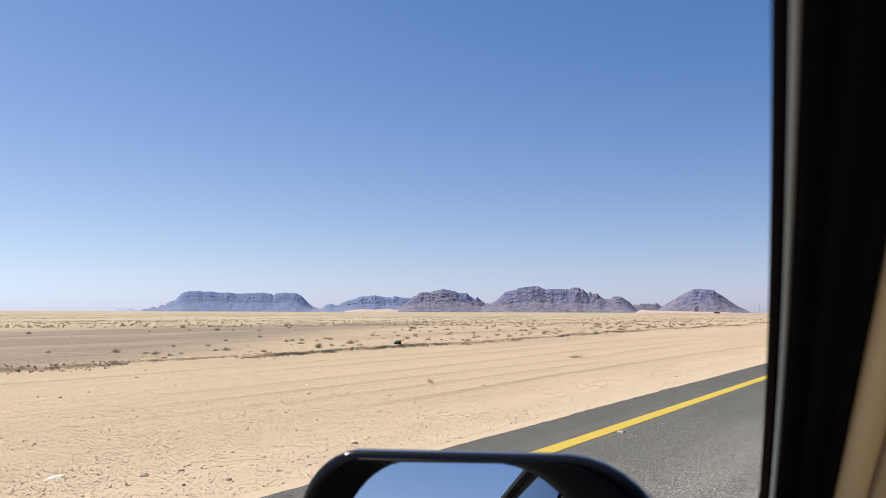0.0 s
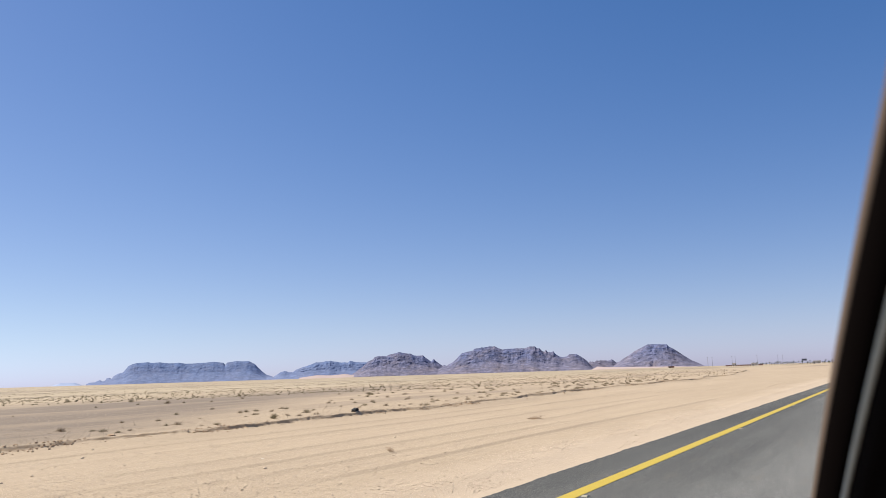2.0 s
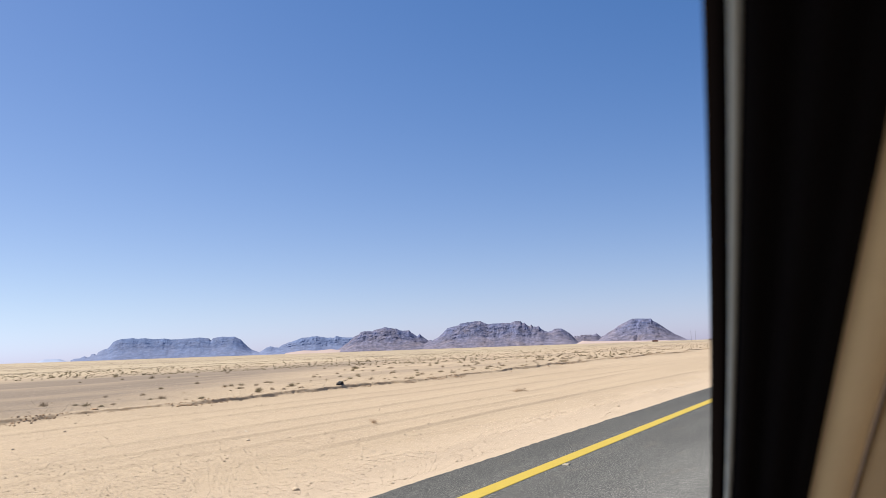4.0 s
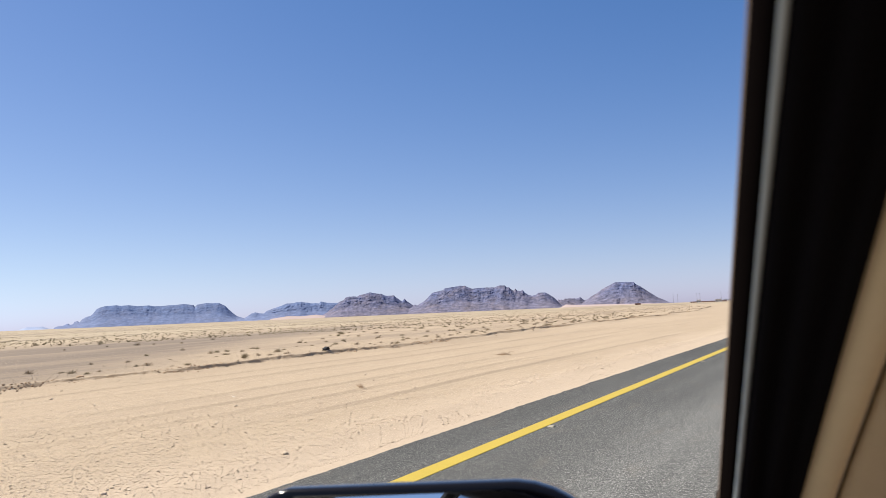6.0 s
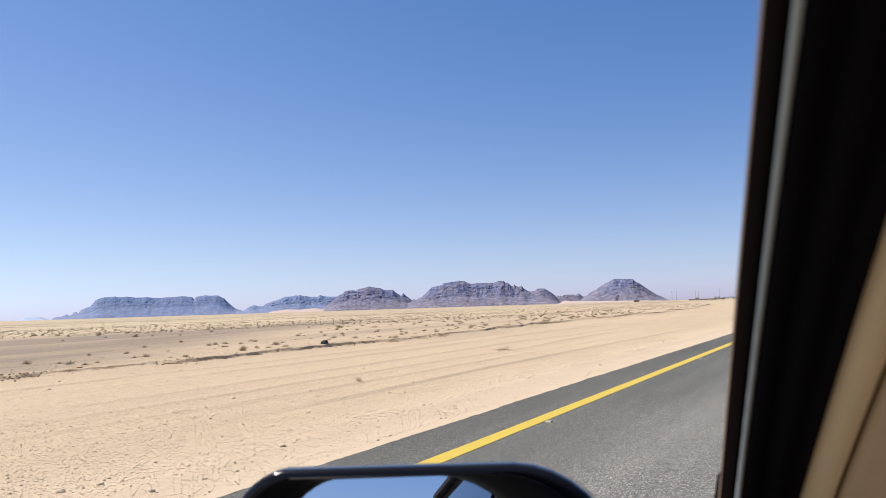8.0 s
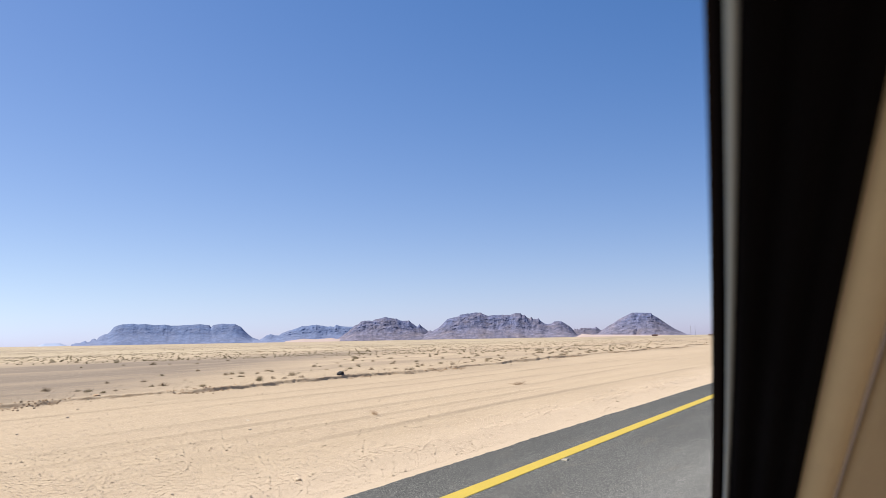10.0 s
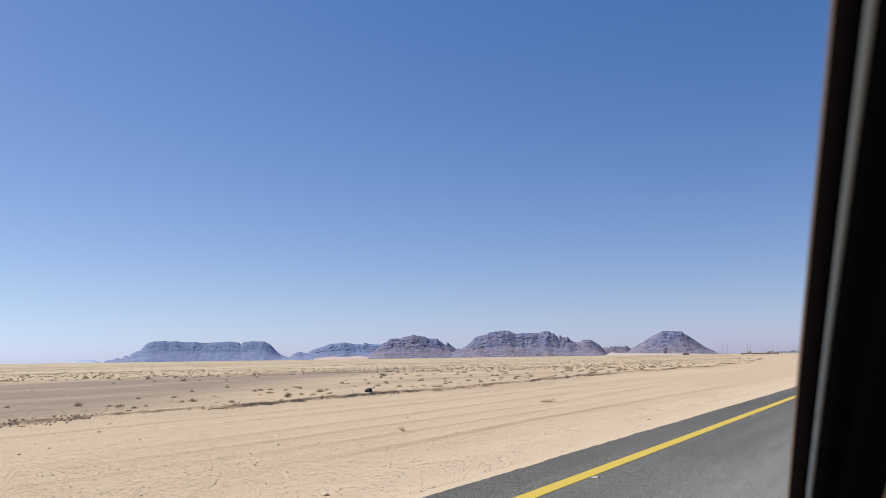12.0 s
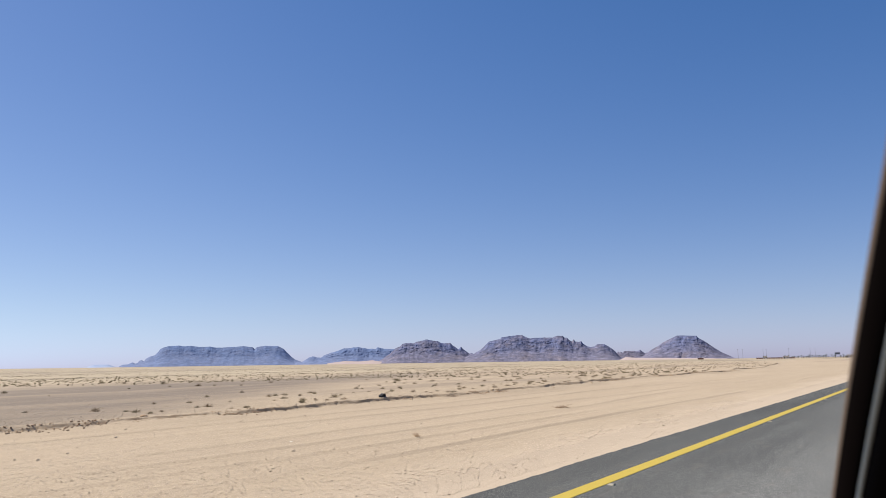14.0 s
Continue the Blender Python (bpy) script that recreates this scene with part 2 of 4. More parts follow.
SCRUB = mat_grain("far_scrub", (0.23, 0.19, 0.11), (0.37, 0.30, 0.19), 8)
TWIG = mat_grain("dry_twig", (0.22, 0.165, 0.10), (0.40, 0.31, 0.20), 40)
LEAF = mat_grain("grey_green_leaf", (0.19, 0.165, 0.085), (0.33, 0.28, 0.16), 40)
PALM_LEAF = mat_grain("palm_leaf", (0.035, 0.05, 0.02), (0.07, 0.09, 0.035), 3)
PALM_BARK = mat_grain("palm_bark", (0.10, 0.075, 0.05), (0.19, 0.14, 0.10), 6)
PLASTER = mat_plain("pale_plaster", (0.68, 0.62, 0.55), 0.9, scale=2)
BRICK_RED = mat_plain("red_brown_wall_paint", (0.30, 0.15, 0.11), 0.9, scale=2)
STEEL = mat_plain("galvanised_steel", (0.36, 0.37, 0.38), 0.5, 0.7, scale=5)
DARK_METAL = mat_plain("dark_sheet_metal", (0.05, 0.05, 0.055), 0.6, 0.3, scale=3)
SIGN_PANEL = mat_plain("weathered_sign_panel", (0.10, 0.11, 0.13), 0.6, scale=2)
PLASTIC_WHITE = mat_plain("cream_plastic", (0.70, 0.66, 0.53), 0.4, scale=20)
PLASTIC_BLACK = mat_plain("black_rubber_scrap", (0.018, 0.017, 0.017), 0.7, scale=20)
CARDBOARD = mat_plain("weathered_cardboard", (0.40, 0.31, 0.2), 0.9, scale=20)
STUD = mat_plain("road_stud_plastic", (0.36, 0.32, 0.23), 0.7, scale=40)
CAR_PAINT = mat_plain("black_car_paint", (0.012, 0.012, 0.016), 0.08, scale=4, bump=0.0, coat=1.0)
RUBBER = mat_plain("black_rubber", (0.012, 0.0115, 0.012), 0.75, spec=0.25, scale=90)
FRAME_BLACK = mat_plain("black_door_frame_vinyl", (0.007, 0.0062, 0.007), 0.9, spec=0.02, scale=120, bump=0.4)
CHANNEL = mat_plain("grey_seal_strip", (0.53, 0.605, 0.615), 0.5, spec=0.5, scale=40)
BROWN_TRIM = mat_plain("brown_beige_trim", (0.60, 0.475, 0.305), 0.9, spec=0.1, scale=70, bump=0.5)
BEIGE = mat_plain("beige_pillar_trim", (0.80, 0.66, 0.42), 0.9, spec=0.1, scale=70, bump=0.5)
DASH = mat_plain("brown_dashboard_vinyl", (0.16, 0.11, 0.075), 0.8, scale=60, bump=0.5)
SEAL = mat_plain("dark_seal_rubber", (0.004, 0.0030, 0.0028), 0.95, spec=0.0, scale=90)
BROWN_RUBBER = mat_plain("brown_lip_rubber", (0.150, 0.108, 0.078), 0.9, spec=0.1, scale=50, vary=0.3)
BEZEL = mat_plain("matt_black_plastic", (0.006, 0.0052, 0.0062), 0.5, spec=0.12, scale=90, bump=0.3)
TINTED = mat_plain("dark_tinted_glass", (0.008, 0.009, 0.010), 0.03, scale=2, bump=0.0)
CLOTH = mat_plain("beige_headliner", (0.45, 0.39, 0.30), 0.95, scale=60, bump=0.5)
RIM = mat_plain("alloy_rim", (0.45, 0.45, 0.46), 0.35, 0.9, scale=9)
HOUSING = mat_plain("black_mirror_plastic", (0.010, 0.0095, 0.0105), 0.10, spec=0.25, scale=60, bump=0.1)
MIRROR = mat_plain("mirror_silver", (0.80, 0.83, 0.87), 0.0, 1.0, scale=3, vary=0.02, bump=0.0)


# ---- mesh helpers ----
def mesh_object(name, verts, faces, material, smooth=False, parent=None):
    me = bpy.data.meshes.new(name)
    me.from_pydata([tuple(v) for v in verts], [], [tuple(f) for f in faces])
    me.update()
    me.materials.append(material)
    if smooth:
        me.polygons.foreach_set("use_smooth", [True] * len(me.polygons))
    ob = new(name, me)
    if parent:
        ob.parent = parent
    return ob


def fast_mesh(name, verts, quads, material, smooth=True, tris=False):
    """A large mesh from numpy arrays."""
    me = bpy.data.meshes.new(name)
    n = 3 if tris else 4
    me.vertices.add(len(verts))
    me.vertices.foreach_set("co", np.asarray(verts, np.float32).ravel())
    me.loops.add(quads.size)
    me.loops.foreach_set("vertex_index", np.asarray(quads, np.int32).ravel())
    me.polygons.add(len(quads))
    me.polygons.foreach_set("loop_start", np.arange(len(quads), dtype=np.int32) * n)
    me.polygons.foreach_set("loop_total", np.full(len(quads), n, np.int32))
    me.update(calc_edges=True)
    me.validate()
    me.polygons.foreach_set("use_smooth", np.full(len(me.polygons), smooth))
    me.materials.append(material)
    return new(name, me)


def part(name, bm, material, parent=None, label="", smooth=False):
    me = bpy.data.meshes.new(name)
    bm.normal_update()
    bm.to_mesh(me)
    bm.free()
    me.materials.append(material)
    if smooth:
        me.polygons.foreach_set("use_smooth", [True] * len(me.polygons))
    ob = new(name, me)
    if parent:
        ob.parent = parent
    if label:
        tagged(ob, label)
    return ob


def box(x0, x1, y0, y1, z0, z1, bevel=0.0, segments=2, bm=None):
    own = bmesh.new()
    bmesh.ops.create_cube(own, size=1, matrix=Matrix.Translation(((x0 + x1) / 2, (y0 + y1) / 2, (z0 + z1) / 2)) @ Matrix.Diagonal((x1 - x0, y1 - y0, z1 - z0, 1)))
    if bevel:
        bmesh.ops.bevel(own, geom=own.edges[:], offset=bevel, segments=segments, affect="EDGES", profile=0.6)
    if bm is None:
        return own
    me = bpy.data.meshes.new("tmp")
    own.to_mesh(me)
    own.free()
    bm.from_mesh(me)
    bpy.data.meshes.remove(me)
    return bm


def extruded(profile, y0, y1, bevel=0.0, segments=3):
    """A solid from a side view (x, z), between two widths."""
    bm = bmesh.new()
    a = [bm.verts.new((x, y0, z)) for x, z in profile]
    b = [bm.verts.new((x, y1, z)) for x, z in profile]
    n = len(a)
    bm.faces.new(a)
    bm.faces.new(b[::-1])
    for i in range(n):
        bm.faces.new((a[i], b[i], b[(i + 1) % n], a[(i + 1) % n]))
    bmesh.ops.recalc_face_normals(bm, faces=bm.faces[:])
    if bevel:
        bmesh.ops.bevel(bm, geom=bm.edges[:], offset=bevel, segments=segments, affect="EDGES", profile=0.6)
    return bm


def cylinder(r0, r1, length, m, seg=12, bm=None):
    bm = bm or bmesh.new()
    bmesh.ops.create_cone(bm, cap_ends=True, segments=seg, radius1=r0, radius2=r1, depth=length, matrix=m)
    return bm


def loft(sections, closed=True, caps=True):
    """Quads between rings of points of equal count, capped."""
    bm = bmesh.new()
    rings = [[bm.verts.new(p) for p in s] for s in sections]
    n = len(rings[0])
    for a, b in zip(rings, rings[1:]):
        for i in range(n if closed else n - 1):
            bm.faces.new((a[i], a[(i + 1) % n], b[(i + 1) % n], b[i]))
    if closed and caps:
        if caps != "end":
            bm.faces.new(rings[0][::-1])
        bm.faces.new(rings[-1])
    bmesh.ops.recalc_face_normals(bm, faces=bm.faces[:])
    return bm


# ---- numpy noise ----
def lattice(ix, iy, seed):
    h = (ix * 374761393 + iy * 668265263 + seed * 982451653) & 0xFFFFFFFF
    h = ((h ^ (h >> 13)) * 1274126177) & 0xFFFFFFFF
    return ((h ^ (h >> 16)) & 0xFFFF) / 65535.0


def vnoise(x, y, seed=0):
    """Smooth value noise, 0 to 1."""
    x0, y0 = np.floor(x), np.floor(y)
    fx, fy = x - x0, y - y0
    fx, fy = fx * fx * (3 - 2 * fx), fy * fy * (3 - 2 * fy)
    ix, iy = x0.astype(np.int64), y0.astype(np.int64)
    a, b = lattice(ix, iy, seed), lattice(ix + 1, iy, seed)
    c, d = lattice(ix, iy + 1, seed), lattice(ix + 1, iy + 1, seed)
    return (a * (1 - fx) + b * fx) * (1 - fy) + (c * (1 - fx) + d * fx) * fy


def fbm(x, y, octaves=4, seed=0, gain=0.5):
    total, amp, norm = 0.0, 1.0, 0.0
    for o in range(octaves):
        total = total + amp * vnoise(x * 2 ** o + 17.3 * o, y * 2 ** o - 9.1 * o, seed + o)
        norm, amp = norm + amp, amp * gain
    return total / norm


def smooth01(v):
    v = np.clip(v, 0, 1)
    return v * v * (3 - 2 * v)


# ---- ground ----
ROAD_LEFT, ROAD_RIGHT = 5.38, -7.6
YELLOW_Y = 4.2


def bank_y(x):
    """How far from the camera's line the cut bank at the desert's edge runs."""
    return 21.2 + 2.6 * (fbm(x * 0.045, x * 0 + 3.1, 3, 5) - 0.5) * 2 + 0.5 * (fbm(x * 0.3, x * 0 + 8.2, 2, 8) - 0.5) * 2 + 0.0006 * np.clip(x - 60, 0, 400) ** 2


def ground_z(x, y, under=False):
    """Height of the ground; under: the bed on which the bank lies, a little below its face."""
    r = np.hypot(x, y)
    near = np.exp(-r / 140)
    z = -0.022 + 0.05 * (fbm(x * 0.25, y * 0.4, 4, 1) - 0.5) * smooth01((y - 6.3) / 1.5)
    z = z + 0.012 * (fbm(x * 1.6, y * 2.2, 3, 2) - 0.5) * near
    z = z + 0.03 * np.exp(-((y - 6.6 - 0.5 * (fbm(x * 0.2, x * 0, 2, 9) - 0.5)) / 0.35) ** 2)
    # wheel ruts along the graded strip
    for k, (y0, depth) in enumerate(((8.7, 0.022), (10.4, 0.018), (12.3, 0.02), (13.2, 0.02), (14.6, 0.022), (16.1, 0.025), (16.9, 0.02), (18.2, 0.022))):
        yk = y0 + 1.1 * (fbm(x * 0.03 + 5.0 * k, x * 0 + k, 3, 20 + k) - 0.5) * 2
        fade = smooth01((fbm(x * 0.06 + 3 * k, x * 0 + 2.0, 2, 40 + k) - 0.38) * 5)
        d = y - yk
        z = z + fade * 1.6 * depth * (-np.exp(-(d / 0.13) ** 2) + 0.55 * np.exp(-((np.abs(d) - 0.26) / 0.1) ** 2))
    # the bank: a crumbling step up to the untouched desert
    e = y - bank_y(x) + 0.3 * (fbm(x * 0.5, y * 0.5, 2, 11) - 0.5)
    high = np.clip(0.30 * (0.55 + 0.9 * (fbm(x * 0.07, x * 0 + 1.7, 3, 12) - 0.25)), 0.15, 0.38)
    crumble = 0.26 * (fbm(x * 1.1, y * 1.3, 5, 18, 0.62) - 0.5)
    steep = 0.34 + 0.26 * smooth01((fbm(x * 0.22, x * 0 + 4.4, 3, 17) - 0.36) * 4)
    face = 0.11 + 0.20 * smooth01((fbm(x * 0.7, x * 0 + 7.7, 4, 19) - 0.35) * 3)
    step = steep * smooth01((e + crumble) / face + 0.5) + (1 - steep) * smooth01((e + 1.5) / 1.6)
    if under:
        step = smooth01((e - 0.25) / 0.8)
        z = z - 0.07 * smooth01((y - bank_y(x) + 2.15) / 0.5) * smooth01((bank_y(x) + 1.7 - y) / 0.5)
    lip = 0.06 * np.exp(-((e - 0.2) / 0.22) ** 2) * (fbm(x * 2.2, y * 2.2, 3, 13) - 0.35)
    z = z + high * step + lip * near
    wide = smooth01((y - 24) / 40)
    z = z + wide * 0.55 * (fbm(x * 0.02, y * 0.045, 4, 14) - 0.5)
    z = z + smooth01((y - 23) / 4) * 0.10 * (fbm(x * 0.22, y * 0.35, 4, 15) - 0.5)
    # the plain lifts a little towards the far left and sinks to the right
    far = np.clip(r - 350, 0, 5000)
    az = np.degrees(np.arctan2(y, x))
    z = z + far * np.where(np.abs(az - 35) < 60, np.clip((az - 22) / 40, -0.3, 1) * 0.0021, 0.0)
    inside = (y < ROAD_LEFT - 0.35) & (y > ROAD_RIGHT - 0.15)
    return np.where(inside, np.minimum(z, -0.06), z)


def build_ground():
    az = np.concatenate([np.arange(-3, 80, 0.125), np.arange(80, 357, 3.0)])
    rad = [2.5]
    while rad[-1] < 4980:
        r = rad[-1]
        rad.append(r * (1.0085 if r < 17 else 1.0042 if r < 62 else 1.0085 if r < 90 else 1.028 if r < 900 else 1.06))
    rad = np.array(rad)
    A, Rr = np.meshgrid(np.radians(az), rad)
    x, y = Rr * np.cos(A), Rr * np.sin(A)
    z = ground_z(x, y, True)
    v = np.stack([x, y, z], -1).reshape(-1, 3)
    n, m = len(az), len(rad)
    i, j = np.meshgrid(np.arange(m - 1), np.arange(n), indexing="ij")
    k = (j + 1) % n
    q = np.stack([i * n + j, (i + 1) * n + j, (i + 1) * n + k, i * n + k], -1).reshape(-1, 4)
    v = np.concatenate([v, [[0, 0, -0.06]]])
    ob = fast_mesh("ground", v, q, SAND)
    return tagged(ob, "pale sandy desert plain with gravel flats and wheel ruts", "ground", kind="structure")


build_ground()


def build_bank():
    """The crumbling step beside the graded strip, as a sheet of its own along the road."""
    x = np.concatenate([np.arange(-14, 30, 0.05), 30 + np.geomspace(0.05, 300, 900)])
    across = np.concatenate([np.linspace(-2.6, -0.45, 24), np.linspace(-0.41, 0.45, 42), np.linspace(0.52, 2.2, 20)])
    X, D = np.meshgrid(x, across)
    Y = bank_y(X) + D
    Z = ground_z(X, Y) + (0.09 * (fbm(X * 2.2, Y * 4, 5, 77, 0.62) - 0.5) + 0.025 * (vnoise(X * 9, Y * 11, 78) - 0.5)) * np.exp(-(D / 0.5) ** 2)
    Z = Z - 0.05 * (1 - smooth01((D + 2.6) / 0.5)) - 0.05 * (1 - smooth01((2.2 - D) / 0.5))
    v = np.stack([X, Y, Z], -1).reshape(-1, 3)
    n, m = len(x), len(across)
    i, j = np.meshgrid(np.arange(m - 1), np.arange(n - 1), indexing="ij")
    q = np.stack([i * n + j, i * n + j + 1, (i + 1) * n + j + 1, (i + 1) * n + j], -1).reshape(-1, 4)
    return tagged(fast_mesh("bank", v, q, SAND), "low crumbling earth bank between graded sand and desert", "bank", kind="structure")


build_bank()


def build_road():
    x = np.concatenate([np.arange(-60, 2, 0.5), np.arange(2, 40, 0.04), np.arange(40, 90, 0.12), np.geomspace(90, 4900, 160)])
    rag = 0.05 * (fbm(x * 0.3, x * 0 + 1.0, 3, 61) - 0.5) * 2 + 0.045 * (fbm(x * 5.0, x * 0 + 2.0, 5, 62, 0.7) - 0.5) * 2
    left = ROAD_LEFT + rag
    verts, faces = [], []
    rows = [(left + 0.03, -0.07), (left, -0.012), (left - 0.04, 0.0)]
    for yy in (4.0, 2.4, 0.8, -0.8, -2.4, -4.0, -5.6):
        rows.append((np.full_like(x, yy), 0.0))
    rows += [(ROAD_RIGHT - rag * 0, 0.0), (ROAD_RIGHT - 0.02 - rag * 0, -0.07)]
    v = np.concatenate([np.stack([x, np.broadcast_to(r, x.shape), np.full_like(x, h)], 1) for r, h in rows])
    n = len(x)
    i, j = np.meshgrid(np.arange(len(rows) - 1), np.arange(n - 1), indexing="ij")
    q = np.stack([i * n + j, (i + 1) * n + j, (i + 1) * n + j + 1, i * n + j + 1], -1).reshape(-1, 4)
    ob = fast_mesh("road", v, q, ASPHALT, smooth=False)
    return tagged(ob, "grey asphalt carriageway with a ragged sandy edge", "road", kind="structure")


def stripe(name, y0, y1, x0, x1, material, label):
    x = np.concatenate([np.arange(x0, min(x1, 90), 0.25), np.geomspace(90, x1, 90)]) if x1 > 95 else np.linspace(x0, x1, 40)
    a = y0 + 0.012 * (fbm(x * 1.5, x * 0, 3, 71) - 0.5)
    b = y1 + 0.012 * (fbm(x * 1.5, x * 0 + 5, 3, 72) - 0.5)
    v = np.concatenate([np.stack([x, a, np.full_like(x, 0.0)], 1), np.stack([x, a + 0.004, np.full_like(x, 0.005)], 1), np.stack([x, b - 0.004, np.full_like(x, 0.005)], 1), np.stack([x, b, np.full_like(x, 0.0)], 1)])
    n = len(x)
    i, j = np.meshgrid(np.arange(3), np.arange(n - 1), indexing="ij")
    q = np.stack([i * n + j, i * n + j + 1, (i + 1) * n + j + 1, (i + 1) * n + j], -1).reshape(-1, 4)
    return tagged(fast_mesh(name, v, q, material, smooth=False), label, "road marking", kind="structure")


build_road()
stripe("edge_line", YELLOW_Y - 0.125, YELLOW_Y + 0.125, -60, 4900, YELLOW, "solid yellow painted edge line on the asphalt")
for k in range(5):
    stripe("lane_dash", 1.47, 1.62, 17.7 + 18 * k, 23.6 + 18 * k, WHITE, "white painted lane dash on the asphalt")


def road_stud():
    bm = bmesh.new()
    bmesh.ops.create_cube(bm, size=1, matrix=Matrix.Diagonal((0.10, 0.10, 0.02, 1)))
    for v in bm.verts:
        if v.co.z > 0:
            v.co.x *= 0.55
            v.co.y *= 0.8
    bmesh.ops.bevel(bm, geom=bm.edges[:], offset=0.004, segments=1, affect="EDGES")
    return tagged(part("road_stud", bm, STUD), "small off-white road stud beside the yellow line", "road stud", "studs along the line")


first = road_stud()
first.matrix_world = pose(10.5, YELLOW_Y - 0.21, 0.01)
for k in range(1, 9):
    copy_thing(first, pose(10.5 + 12 * k, YELLOW_Y - 0.21, 0.01))


# ---- mountains ----
def mountain(name, label, crest, dist, width, material, teeth=0.02, cliff=0.4, seed=0, step=0.02, gully=1.0, ledges=6):
    """A mesa or ridge: crest is (degrees from +x towards +y, degrees above the horizon) along its skyline; a banded cliff stands on a gullied apron."""
    ca = np.array([c[0] for c in crest])[::-1]
    ch = np.array([c[1] for c in crest])[::-1]
    az = np.arange(ca[0] - 0.12, ca[-1] + 0.12, step)
    el = np.interp(az, ca, ch, left=-0.2, right=-0.2)
    el = el + (fbm(az * 5.0, az * 0 + seed, 4, seed, 0.6) - 0.5) * 2 * teeth * smooth01((el - 0.1) * 2)
    top = np.maximum(dist * np.tan(np.radians(el)) + EYE, -3)
    soft = np.convolve(np.pad(top, 20, mode="edge"), np.hanning(43)[1:-1] / np.hanning(43).sum(), mode="valid")
    v = np.concatenate([np.linspace(0, 0.9, 52), np.linspace(0.915, 1, 10)])
    A, V = np.meshgrid(az, v)
    metres = A * dist * 0.01745
    tall = max(float(top.max()), 30.0)
    Z = V * tall
    wx = metres + 26 * (fbm(metres * 0.012, Z * 0.02, 3, seed + 1) - 0.5) * 2 + (1 - V) * 30 * (fbm(metres * 0.006, Z * 0, 2, seed + 6) - 0.5)
    butt = 1 - np.abs(fbm(wx * 0.014, Z * 0.005, 3, seed + 7) - 0.5) * 4
    chute = 1 - np.abs(fbm(wx * 0.042, Z * 0.012, 3, seed + 9, 0.6) - 0.5) * 4
    lumps = fbm(metres * 0.05 + Z * 0.03, Z * 0.10, 5, seed + 11, 0.64) - 0.5
    near = gully * (8 * butt + 3 * chute * (0.45 + 0.75 * V) + 12 * lumps)
    # beds of harder rock stand out as ledges
    bed = V * ledges + 1.1 * (fbm(metres * 0.01, Z * 0.01, 3, seed + 2) - 0.5)
    ledge = (bed - np.floor(bed)) ** 2.2 * 6 * gully * smooth01((fbm(metres * 0.03, Z * 0.05, 3, seed + 31) - 0.34) * 5)
    apron = np.clip((cliff - V) / cliff, 0, 1)
    run = width * (0.74 * (1 - V) + 0.26 * apron ** 1.2)
    hold = smooth01((1 - V) * 7)
    rr = dist - run - (near + ledge) * hold * np.clip(soft / 60, 0.15, 1)[None, :]
    h = V * soft[None, :] + (top - soft)[None, :] * smooth01((V - 0.72) / 0.28) - 4 * (1 - smooth01(V * 14))
    h = np.minimum(h, top[None, :] * np.maximum(rr, 1) / dist + 0.1)
    # the plateau behind the rim falls away unseen
    back = [(dist + 25, 0.995), (dist + 120, 0.93), (dist + 240, 0.5), (dist + 300, -0.03)]
    rr = np.concatenate([rr] + [np.full((1, len(az)), q) for q, _ in back])
    h = np.concatenate([h] + [top[None, :] * p for _, p in back])
    A = np.vstack([A] + [az[None, :]] * len(back))
    x, y = rr * np.cos(np.radians(A)), rr * np.sin(np.radians(A))
    verts = np.stack([x, y, h], -1).reshape(-1, 3)
    n, m = len(az), len(A)
    i, j = np.meshgrid(np.arange(m - 1), np.arange(n - 1), indexing="ij")
    q = np.stack([i * n + j, i * n + j + 1, (i + 1) * n + j + 1, (i + 1) * n + j], -1).reshape(-1, 4)[:, ::-1]
    return tagged(fast_mesh(name, verts, q, material, smooth=True), label, "mountain")


LEFT_MESA = [(54.95, 0.15), (54.69, 0.25), (54.41, 0.26), (54.28, 0.33), (54.10, 0.40), (53.96, 0.30), (53.79, 0.35), (53.70, 0.49), (53.53, 0.53), (53.39, 0.45), (53.28, 0.61), (53.11, 0.72), (52.99, 0.79), (52.71, 0.85), (52.53, 1.05), (52.36, 1.28), (52.13, 1.39), (51.83, 1.47), (51.42, 1.48), (51.13, 1.51), (50.83, 1.45), (50.35, 1.48), (49.87, 1.40), (49.51, 1.39), (49.09, 1.42), (48.66, 1.34), (48.29, 1.33), (47.92, 1.36), (47.30, 1.37), (46.80, 1.42), (46.42, 1.37), (46.13, 1.33), (46.02, 1.19), (45.86, 1.35), (45.28, 1.43), (44.84, 1.40), (44.39, 1.40), (44.20, 1.29), (43.98, 1.19), (43.75, 0.93), (43.49, 0.67), (43.17, 0.41), (42.72, 0.25)]
LOW_RIDGE = [(43.24, 0.36), (42.72, 0.22), (42.45, 0.38), (42.19, 0.54), (41.93, 0.64), (41.60, 0.55), (41.33, 0.53), (41.07, 0.71), (40.73, 0.82), (40.47, 0.89), (40.07, 1.01), (39.73, 1.17), (39.26, 1.18), (38.65, 1.26), (38.32, 1.18), (37.98, 1.11), (37.37, 1.09), (37.23, 1.21), (36.76, 1.10), (36.28, 1.06), (35.94, 1.07), (35.60, 0.90), (35.20, 0.47)]
